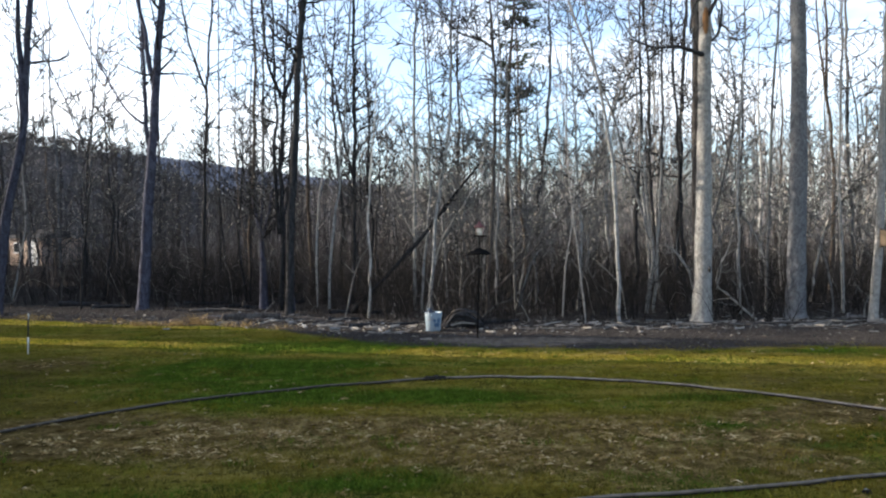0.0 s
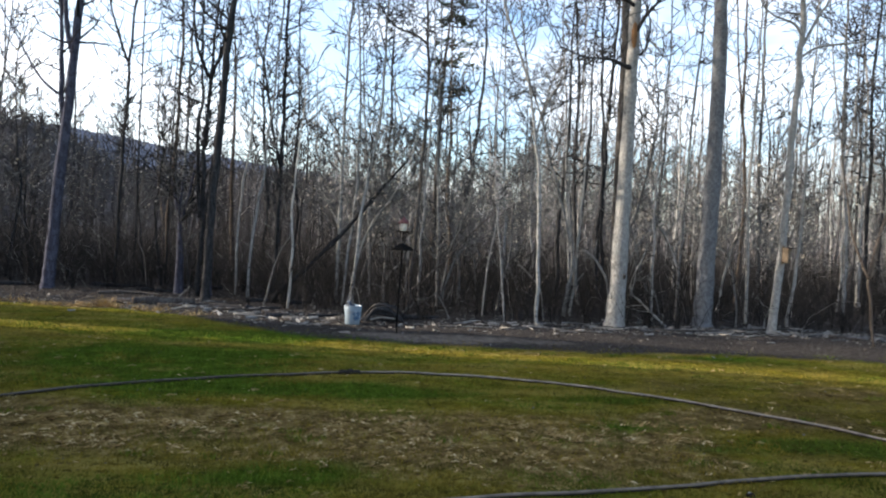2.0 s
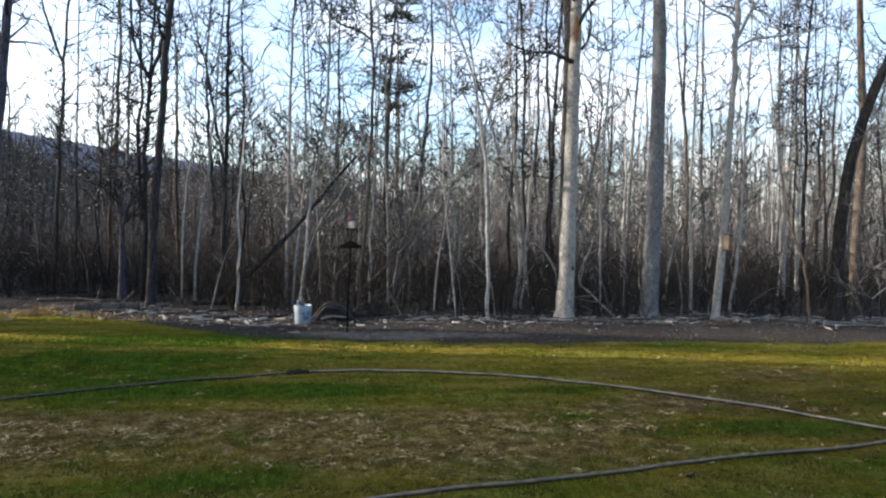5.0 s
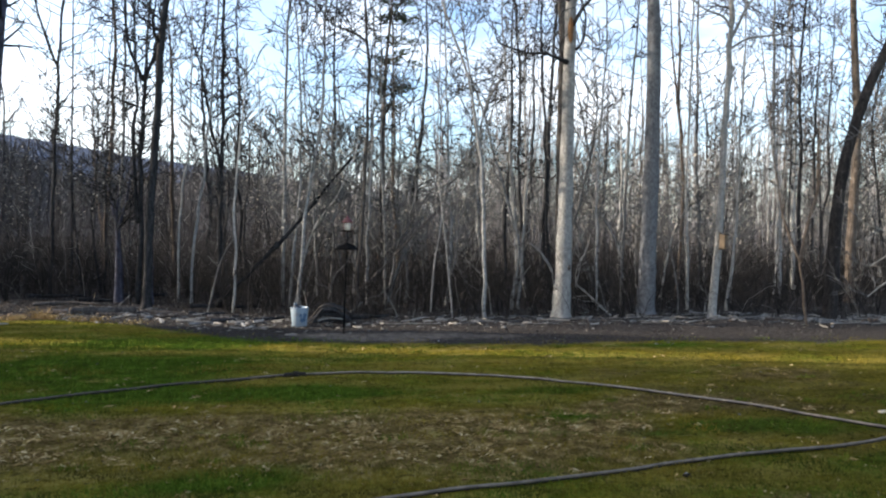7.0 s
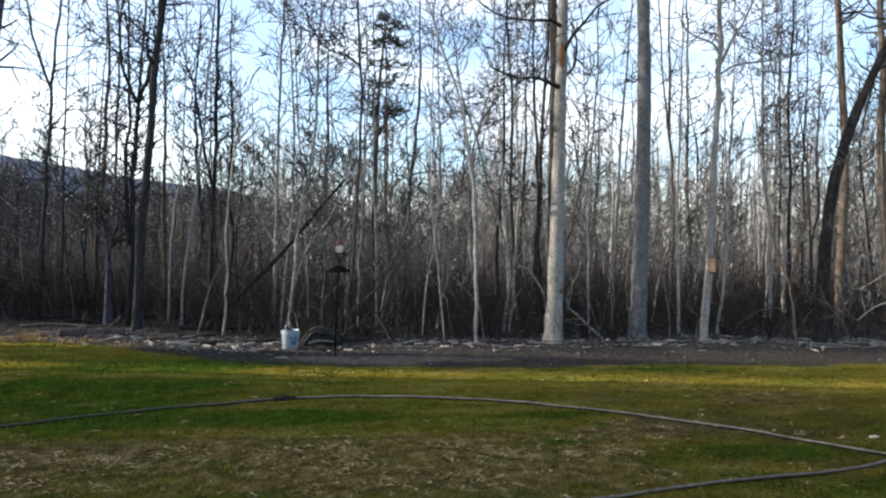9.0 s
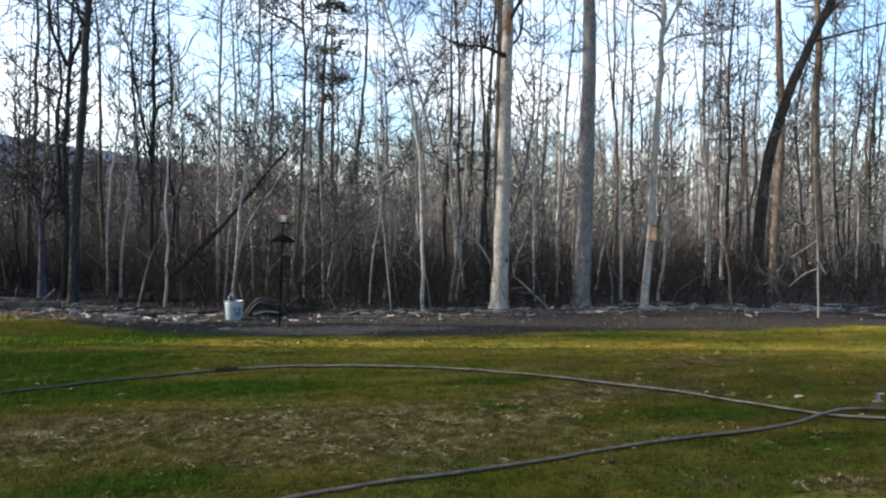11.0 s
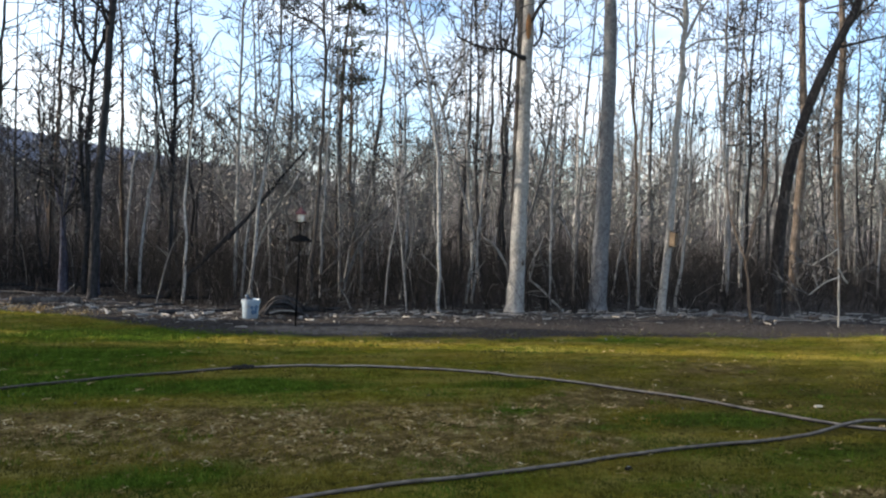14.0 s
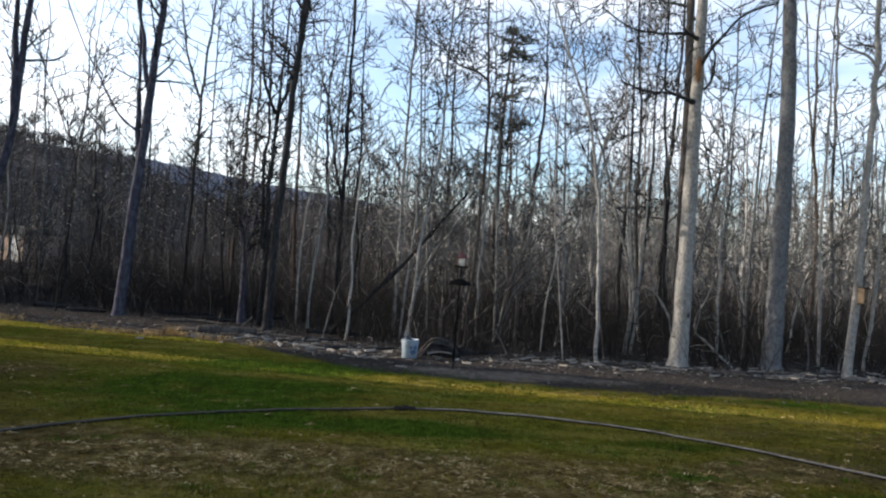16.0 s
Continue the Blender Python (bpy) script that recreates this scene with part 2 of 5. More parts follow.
def pail_material():
    n = Nodes("white_plastic", 0.45, 0.4)
    dirt = n.noise(9, 5)
    return n.done(n.mix(n.ramp(dirt, (0.50, (0, 0, 0)), (0.8, (0.8, 0.8, 0.8))), (0.225, 0.285, 0.335), (0.17, 0.15, 0.145)))


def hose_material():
    n = Nodes("black_rubber_lit_top", 0.75, 0.12)
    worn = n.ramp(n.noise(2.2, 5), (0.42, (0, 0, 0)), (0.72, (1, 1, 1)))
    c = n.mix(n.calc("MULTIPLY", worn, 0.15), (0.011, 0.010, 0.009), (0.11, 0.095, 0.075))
    # Light on the upper side and later stretch is mixed into the colour.
    lit_share = n.calc("MULTIPLY", n.attr("top_light"), n.ramp(n.noise(9, 4), (0.3, (0.4, 0.4, 0.4)), (0.6, (1, 1, 1))))
    c = n.mix(lit_share, c, (0.43, 0.345, 0.26))
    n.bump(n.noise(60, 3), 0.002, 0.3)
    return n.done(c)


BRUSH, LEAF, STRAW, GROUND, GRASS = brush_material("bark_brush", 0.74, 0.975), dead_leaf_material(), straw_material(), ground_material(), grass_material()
# The same brush bark, brightened for sun and darkened for shade in its colour.
SUNLIT_BRUSH = brush_material("bark_sunlit_brush", 5.0, 0.75)
HALF_LIT_BRUSH, SHADED_BRUSH = brush_material("bark_half_lit_brush", 1.75, 0.93), brush_material("bark_shaded_brush", 1.35)
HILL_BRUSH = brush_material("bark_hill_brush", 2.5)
HILL = hill_material("wooded_hill", (0.050, 0.045, 0.045), (0.104, 0.092, 0.089), (0.17, 0.152, 0.145))
# Distance haze is mixed into this blue ridge colour.
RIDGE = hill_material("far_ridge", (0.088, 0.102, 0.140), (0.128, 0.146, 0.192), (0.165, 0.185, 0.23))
NEEDLE = plain("pine_needle", (0.065, 0.080, 0.045), 0.8, 0.1, 0, (0.075, 0.08, 0.042), 0.6, 3.0)
IRON = plain("black_iron", (0.006, 0.006, 0.006), 0.9, 0.03, 0.0, (0.03, 0.022, 0.018), 0.2, 20)
RED = plain("red_painted_metal", (0.095, 0.024, 0.028), 0.6, 0.25, 0, (0.30, 0.18, 0.14), 0.6, 20)
SEED = plain("bird_seed", (0.72, 0.66, 0.56), 0.8, 0.2, 0, (0.35, 0.27, 0.16), 0.8, 60)
PAIL, BLUE = pail_material(), plain("blue_print", (0.022, 0.062, 0.125), 0.5, 0.4, 0, (0.3, 0.4, 0.5), 0.5, 30)
JUG_CAP = plain("grey_blue_plastic", (0.10, 0.14, 0.19), 0.6, 0.2, 0, (0.2, 0.2, 0.2), 0.4, 20)
JUG = plain("dark_blue_plastic", (0.022, 0.032, 0.052), 0.6, 0.2, 0, (0.2, 0.2, 0.2), 0.4, 20)
WIRE = plain("galvanised_wire", (0.45, 0.45, 0.45), 0.4, 0.5, 0.9)
PINE_BOARD = plain("raw_pine_board", (0.118, 0.086, 0.056), 0.75, 0.2, 0, (0.17, 0.122, 0.078), 0.6, 9)
PALE_LEAF = plain("pale_withered_leaf", (0.46, 0.42, 0.35), 0.9, 0.05, 0, (0.25, 0.2, 0.14), 0.6, 9)
RAW = plain("torn_inner_wood", (0.20, 0.105, 0.05), 0.9, 0.05, 0, (0.12, 0.07, 0.04), 0.8, 12)
SAWN = plain("sawn_wood", (0.30, 0.19, 0.10), 0.85, 0.1, 0, (0.16, 0.10, 0.06), 0.6, 22)
HOLE = plain("dark_hole", (0.012, 0.010, 0.009), 0.9, 0.1)
STAKE = plain("scuffed_white_paint", (0.46, 0.45, 0.42), 0.7, 0.2, 0, (0.25, 0.23, 0.2), 0.6, 25)
HOUSE_WALL = plain("peach_siding", (0.36, 0.26, 0.20), 0.8, 0.1, 0, (0.45, 0.38, 0.33), 0.7, 0.6)
HOUSE_ROOF = plain("grey_shingle", (0.05, 0.047, 0.046), 0.95, 0.02, 0, (0.09, 0.085, 0.08), 0.5, 2.0)
DARK_GLASS = plain("dark_window_glass", (0.03, 0.035, 0.04), 0.1, 0.5, 0, (0.05, 0.05, 0.05), 0.2, 3.0)
HOSE_MAT = hose_material()
BRASS = plain("dull_brass", (0.022, 0.019, 0.015), 0.8, 0.15, 0.2, (0.05, 0.04, 0.03), 0.5, 40)
WHITE = plain("white_paint", (0.72, 0.71, 0.68), 0.6, 0.3, 0, (0.35, 0.32, 0.27), 0.5, 25)
BLACK = plain("black_paint", (0.02, 0.02, 0.022), 0.6, 0.3, 0, (0.1, 0.09, 0.08), 0.4, 25)
SPLIT = plain("split_wood", (0.62, 0.52, 0.38), 0.8, 0.2, 0, (0.4, 0.3, 0.18), 0.6, 18)
CHUNK_GREY = plain("silvered_split_wood", (0.22, 0.215, 0.21), 0.85, 0.15, 0, (0.09, 0.085, 0.08), 0.8, 11)
CLOD = plain("dark_earth", (0.022, 0.018, 0.013), 0.95, 0.05, 0, (0.06, 0.05, 0.035), 0.5, 30)
PALE_WOOD = plain("weathered_wood", (0.25, 0.23, 0.205), 0.85, 0.2, 0, (0.16, 0.14, 0.12), 0.8, 7)

# ---- building blocks ----


class Geo:
    """Plain lists of points and faces that become one mesh."""

    def __init__(self):
        self.v, self.f, self.a = [], [], []

    def tube(self, pts, radii, sides=6, cap=True):
        pts = [Vector(p) for p in pts]
        rings, side = [], None
        for i, p in enumerate(pts):
            d = (pts[min(i + 1, len(pts) - 1)] - pts[max(i - 1, 0)])
            d = d.normalized() if d.length > 1e-9 else Vector((0, 0, 1))
            if side is None:
                side = d.orthogonal().normalized()
            side = (side - d * side.dot(d))
            side = side.normalized() if side.length > 1e-6 else d.orthogonal().normalized()
            up = d.cross(side)
            k = len(self.v)
            for s in range(sides):
                a = 2 * math.pi * s / sides
                self.v.append(p + (side * math.cos(a) + up * math.sin(a)) * radii[i])
            rings.append(k)
        for k, n in zip(rings, rings[1:]):
            for s in range(sides):
                e = (s + 1) % sides
                self.f.append((k + s, k + e, n + e, n + s))
        if cap:
            self.f.append(tuple(rings[-1] + s for s in range(sides)))
            self.f.append(tuple(rings[0] + s for s in reversed(range(sides))))

    def face(self, *pts):
        k = len(self.v)
        self.v.extend(Vector(p) for p in pts)
        self.f.append(tuple(range(k, k + len(pts))))

    def lathe(self, profile, sides=24, centre=(0, 0, 0)):
        """profile: (radius, height) pairs turned round the upright axis."""
        rings = []
        for r, z in profile:
            k = len(self.v)
            for s in range(sides):
                a = 2 * math.pi * s / sides
                self.v.append(Vector(centre) + Vector((r * math.cos(a), r * math.sin(a), z)))
            rings.append(k)
        for k, n in zip(rings, rings[1:]):
            for s in range(sides):
                e = (s + 1) % sides
                self.f.append((k + s, k + e, n + e, n + s))

    def mesh(self, name, material, smooth=True):
        me = bpy.data.meshes.new(name)
        me.from_pydata([tuple(p) for p in self.v], [], self.f)
        me.materials.append(material)
        if smooth:
            me.polygons.foreach_set("use_smooth", [True] * len(me.polygons))
        me.update()
        return me

    def ob(self, name, material, parent=None, label="", smooth=True):
        o = new(name, self.mesh(name, material, smooth))
        if parent:
            o.parent = parent
        return tagged(o, label) if label else o


def bevelled(name, lo, hi, width, material, parent=None, m=None, label=""):
    bm = bmesh.new()
    bmesh.ops.create_cube(bm, size=1)
    for v in bm.verts:
        v.co = Vector([lo[i] + (v.co[i] + 0.5) * (hi[i] - lo[i]) for i in range(3)])
    bmesh.ops.bevel(bm, geom=bm.edges[:], offset=width, segments=2, affect="EDGES")
    if m:
        bm.transform(m)
    me = bpy.data.meshes.new(name)
    bm.to_mesh(me)
    bm.free()
    me.materials.append(material)
    o = new(name, me)
    if parent:
        o.parent = parent
    return tagged(o, label) if label else o


def smooth_line(pts, steps):
    """Points along a soft curve through pts."""
    pts = [Vector(p) for p in pts]
    out = []
    for i in range(len(pts) - 1):
        a, b, c, d = pts[max(i - 1, 0)], pts[i], pts[i + 1], pts[min(i + 2, len(pts) - 1)]
        for s in range(steps):
            t = s / steps
            out.append(0.5 * ((2 * b) + (c - a) * t + (2 * a - 5 * b + 4 * c - d) * t * t + (3 * b - a - 3 * c + d) * t ** 3))
    return out + [pts[-1]]


def hump(x, y, cx, cy, rx, ry):
    return math.exp(-((x - cx) / rx) ** 2 - ((y - cy) / ry) ** 2)

# ---- ground ----


def lawn_edge(x):
    """How far ahead the mown grass reaches."""
    line = np.interp(x, [-14, -9.3, -7.1, -5.1, -3.7, -2.2, -1.2, -0.2, 1.0, 12.0], [15.2, 14.2, 13.45, 12.9, 12.5, 11.6, 10.7, 10.15, 9.78, 9.5])
    return float(line) + 0.10 * math.sin(1.3 * x) + 0.06 * math.sin(4.1 * x + 1)


def relief(x, y):
    e = y - lawn_edge(x)
    w = min(max(e / 1.5, 0), 1)
    lawn = 0.018 * noise.noise((x * 0.55, y * 0.7, 0)) + 0.008 * noise.noise((x * 2.3, y * 2.3, 3))
    wood = 0.05 * noise.noise((x * 0.4, y * 0.4, 7)) + 0.025 * noise.noise((x * 1.9, y * 1.9, 9))
    return lawn * (1 - w) + wood * w


def dryness(x, y):
    d = 0.95 * hump(x, y, 1.3, 4.9, 2.4, 0.95) + 0.9 * hump(x, y, -3.1, 5.2, 1.9, 0.75) + 0.6 * hump(x, y, -5.4, 8.9, 1.4, 0.6) + 1.0 * hump(x, y, 4.35, 3.12, 0.42, 0.16) + 0.8 * hump(x, y, 3.45, 3.27, 0.25, 0.12) + 0.5 * hump(x, y, -1.2, 5.6, 2.2, 0.35)
    d += 0.75 * hump(x, y, 4.3, 5.85, 1.3, 0.45) + 0.55 * hump(x, y, 5.6, 7.2, 1.6, 0.6) + 0.35 * hump(x, y, 2.0, 9.3, 3.0, 0.3) + 0.95 * hump(x, y, 1.5, 10.5, 2.4, 0.55)
    return min(d + 0.35 * noise.noise((x * 0.9, y * 1.6, 21)) + 0.2 * noise.noise((x * 2.7, y * 3.9, 25)), 1.0)


def lushness(x, y):
    g = hump(x, y, 2.75, 6.55, 0.55, 0.16) + hump(x, y, -1.7, 10.2, 1.8, 0.55) + hump(x, y, -2.2, 8.3, 1.9, 0.8) + 0.7 * hump(x, y, -1.9, 6.9, 1.0, 0.6) 
    g += 0.8 * hump(x, y, 4.3, 4.95, 1.2, 0.3) + 0.85 * hump(x, y, 0.0, 6.65, 1.5, 0.35) + 0.8 * hump(x, y, -0.3, 4.1, 0.5, 0.3)
    g += 0.4 * hump(x, y, 5.1, 3.8, 1.8, 0.45) + 0.6 * hump(x, y, 5.4, 9.4, 1.2, 0.22) + 0.6 * hump(x, y, 2.6, 5.5, 0.6, 0.18)
    g *= 1.0 + 0.7 * noise.noise((x * 1.7, y * 3.1, 37))
    return min(g + 0.45 * max(noise.noise((x * 0.7, y * 1.5, 33)), 0), 1.0)


def wear_and_dimming(x, y):
    # Brown worn sward, with both near corners dimmed further like lens falloff.
    w = 0.85 * hump(x, y, 6.2, 5.4, 2.7, 2.4) + 0.85 * hump(x, y, -4.3, 4.6, 2.0, 2.0) + 0.95 * hump(x, y, -5.6, 7.6, 1.5, 2.0) + 0.3 * hump(x, y, 3.8, 7.4, 1.6, 0.5)
    return max(w * (1 + 0.6 * noise.noise((x * 1.1, y * 2.1, 83))), 0)


def ground():
    def steps(lo, hi, fine, far):
        mid = list(np.arange(lo, hi, fine))
        down, up, k = [], [], fine
        a, b = lo, hi
        while b < far:
            k *= 1.45
            a, b = a - k, b + k
            down.insert(0, a)
            up.append(b)
        return down + mid + up
    xs, ys = steps(-12, 17, 0.13, 900), steps(2, 17, 0.13, 900)
    g, dry, woods, lush, worn = Geo(), [], [], [], []
    for y in ys:
        for x in xs:
            g.v.append((x, y, relief(x, y) if -40 < x < 40 and -20 < y < 60 else 0))
            e = (y - lawn_edge(x)) / 0.7 + 0.5
            dry.append(dryness(x, y) if abs(x) < 20 and y < 16 else 0.2)
            lush.append(lushness(x, y) if abs(x) < 20 and y < 16 else 0.2)
            worn.append(wear_and_dimming(x, y))
            woods.append(min(max(e, 0), 1))
    w = len(xs)
    g.f = [(j * w + i, j * w + i + 1, (j + 1) * w + i + 1, (j + 1) * w + i) for j in range(len(ys) - 1) for i in range(w - 1)]
    o = g.ob("ground", GROUND)
    for name, values in (("dry", dry), ("woods", woods), ("lush", lush), ("worn", worn)):
        o.data.attributes.new(name, "FLOAT", "POINT").data.foreach_set("value", values)
    return tagged(o, "mown lawn with brown and green patches, meeting leaf-strewn forest floor", "ground", kind="structure")


ground()


def slope(name, material, far, profile, rough, label, depth=60.0):
    """A wooded hill: profile gives (bearing, height) at its crest, far metres off."""
    g, rows, cols = Geo(), 10, 260
    for j in range(rows + 1):
        for i in range(cols + 1):
            a = -75 + 150 * i / cols
            h = np.interp(a, [p[0] for p in profile], [p[1] for p in profile])
            k = j / rows
            d = far - depth * (1 - k)
            b = rough * (noise.noise((a * 0.9, k * 4, far)) + 0.7 * noise.noise((a * 3.1, k * 9, far)) + 0.5 * noise.noise((a * 9, k * 5, far)))
            z = h * math.sin(k * math.pi / 2) + b * k - (0.6 if j == 0 else 0)
            g.v.append((d * math.sin(radians(a)), d * math.cos(radians(a)), z))
    w = cols + 1
    g.f = [(j * w + i, j * w + i + 1, (j + 1) * w + i + 1, (j + 1) * w + i) for j in range(rows) for i in range(cols)]
    return tagged(g.ob(name, material), label, "hill", kind="structure")


HILL_CREST = [(-75, 22), (-32, 21.0), (-25, 19.6), (-22.5, 16.5), (-20.5, 12.5), (-18, 10.0), (-14.5, 10.0), (-12, 10.8), (-9, 11.6), (-6.5, 11.3), (2, 8.6), (5, 6.2), (10, 4), (75, 3)]
slope("backdrop_hill", HILL, 170, HILL_CREST, 0.7,
      "brown wooded hillside of bare trees, sinking away behind the wood")
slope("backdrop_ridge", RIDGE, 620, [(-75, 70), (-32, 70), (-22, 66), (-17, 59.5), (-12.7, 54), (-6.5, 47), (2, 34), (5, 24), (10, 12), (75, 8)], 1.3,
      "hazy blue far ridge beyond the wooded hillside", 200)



def hill_trees():
    """Bare trees that roughen the hillside and its skyline, too many to count."""
    rng = random.Random(19)
    g = Geo()
    for i in range(1500):
        a = rng.uniform(-40, 8)
        k = rng.choice((rng.uniform(0.25, 1.0), rng.uniform(0.75, 1.0)))
        crest = float(np.interp(a, [p[0] for p in HILL_CREST], [p[1] for p in HILL_CREST]))
        d = 170 - 60 * (1 - k)
        p = Vector((d * math.sin(radians(a)), d * math.cos(radians(a)), crest * math.sin(k * math.pi / 2) - 0.6))
        h, r = rng.uniform(1.6, 3.2), rng.uniform(0.05, 0.09)
        lean = Vector((rng.gauss(0, 0.06), 0, 1))
        g.tube([p, p + lean * h * 0.55, p + lean * h], [r, r * 0.75, 0.03], 3, False)
        for j in range(7):
            q = p + lean * h * rng.uniform(0.35, 0.95)
            b = rng.uniform(0, 6.28)
            w = Vector((math.cos(b), math.sin(b), rng.uniform(0.5, 1.2))) * rng.uniform(0.5, 1.3)
            g.tube([q, q + w], [0.055, 0.03], 3, False)
    tagged(g.ob("hill_trees", HILL_BRUSH), "bare trees standing thick on the far hillside", "woods", kind="stuff")


hill_trees()

# ---- trees ----


def branch(g, start, way, length, radius, level, rng, leaves=None, bushy=1.0):
    """One limb with its side shoots, each thinner than the last."""
    n = 5 if level > 1 else (4 if level == 1 else 2)
    pts, radii, p, d = [start], [radius], Vector(start), Vector(way).normalized()
    for i in range(n):
        d = (d + Vector((rng.uniform(-1, 1), rng.uniform(-1, 1), rng.uniform(-0.5, 0.9))) * (0.38 if level else 0.5)).normalized()
        p = p + d * length / n
        pts.append(p.copy())
        radii.append(max(radius * (1 - 0.70 * (i + 1) / n), 0.0085))
    g.tube(pts, radii, 5 if radius > 0.03 else 3, False)
    if level == 0:
        if leaves is not None and rng.random() < 0.4:
            leaf(leaves, pts[-1], rng, 0.075)
        return
    for i in range(int(rng.uniform(2.1, 4.0) * bushy)):
        k = rng.uniform(0.2, 1.0) * n
        j = min(int(k), n - 1)
        at = pts[j].lerp(pts[j + 1], k - j)
        along = (pts[j + 1] - pts[j]).normalized()
        out = along.orthogonal().normalized()
        out.rotate(Matrix.Rotation(rng.uniform(0, 6.28), 3, along))
        branch(g, at, along * 0.6 + out * 0.9 + Vector((0, 0, 0.14)), length * rng.uniform(0.3, 0.55), max(radii[j] * 0.68, 0.0120), level - 1, rng, leaves, bushy)


def leaf(g, at, rng, size=0.035):
    s = size * rng.uniform(0.6, 1.4)
    u = Vector((rng.uniform(-1, 1), rng.uniform(-1, 1), rng.uniform(-1, 1))).normalized()
    v = u.orthogonal().normalized() * s * 0.6
    u = u * s
    at = Vector(at)
    mid = at + u * 0.5 + u.cross(v).normalized() * s * 0.2
    g.face(at, mid + v, at + u, mid - v)


def stem(g, pts, radii, sides, rng, wobble=0.12):
    """A trunk: round, with a slightly uneven girth, small crooks and swellings at its knots."""
    line = smooth_line(pts, 6)
    total = len(line) - 1
    rr, seed = [], rng.uniform(0, 90)
    for i in range(total + 1):
        k = i / total * (len(radii) - 1)
        j = min(int(k), len(radii) - 2)
        r = radii[j] + (radii[j + 1] - radii[j]) * (k - j)
        z = line[i].z
        if 0 < i < total:
            crook = (min(0.45 * r, 0.022) if r < 0.07 else 0.004) + 0.005
            line[i] = line[i] + Vector((noise.noise((seed, z * 1.7, 0)), noise.noise((seed, z * 1.7, 9)), 0)) * crook * 2
        rr.append(r * (1 + wobble * rng.uniform(-0.5, 0.5) + 0.25 * wobble * noise.noise((seed, z * 5, 3)) + (0.22 * wobble / 0.12 if r < 0.06 and rng.random() < 0.12 else 0)))
    g.tube(line, rr, sides)
    return line, rr


def sway(z, x):
    return 0.008 * z * math.sin(z + x)


LABELS = {
    "dark": "bare tree with dark furrowed bark on the forest floor",
    "grey": "bare tree with smooth grey bark on the forest floor",
    "pale": "bare tree with pale silvery bark on the forest floor",
    "silver": "bare tree with dull silvery bark on the forest floor",
    "slate": "bare tree with bluish grey furrowed bark on the forest floor",
    "red": "bare tree with sunlit reddish bark on the forest floor",
    "stone": "bare tree with cool grey bark on the forest floor",
    "ash": "bare tree with pale ash-grey bark on the forest floor",
    "dusk": "bare tree with dark grey-brown bark on the forest floor",
    "umber": "bare tree with grey-brown bark on the forest floor",
    "brown": "bare tree with reddish brown bark on the forest floor",
}


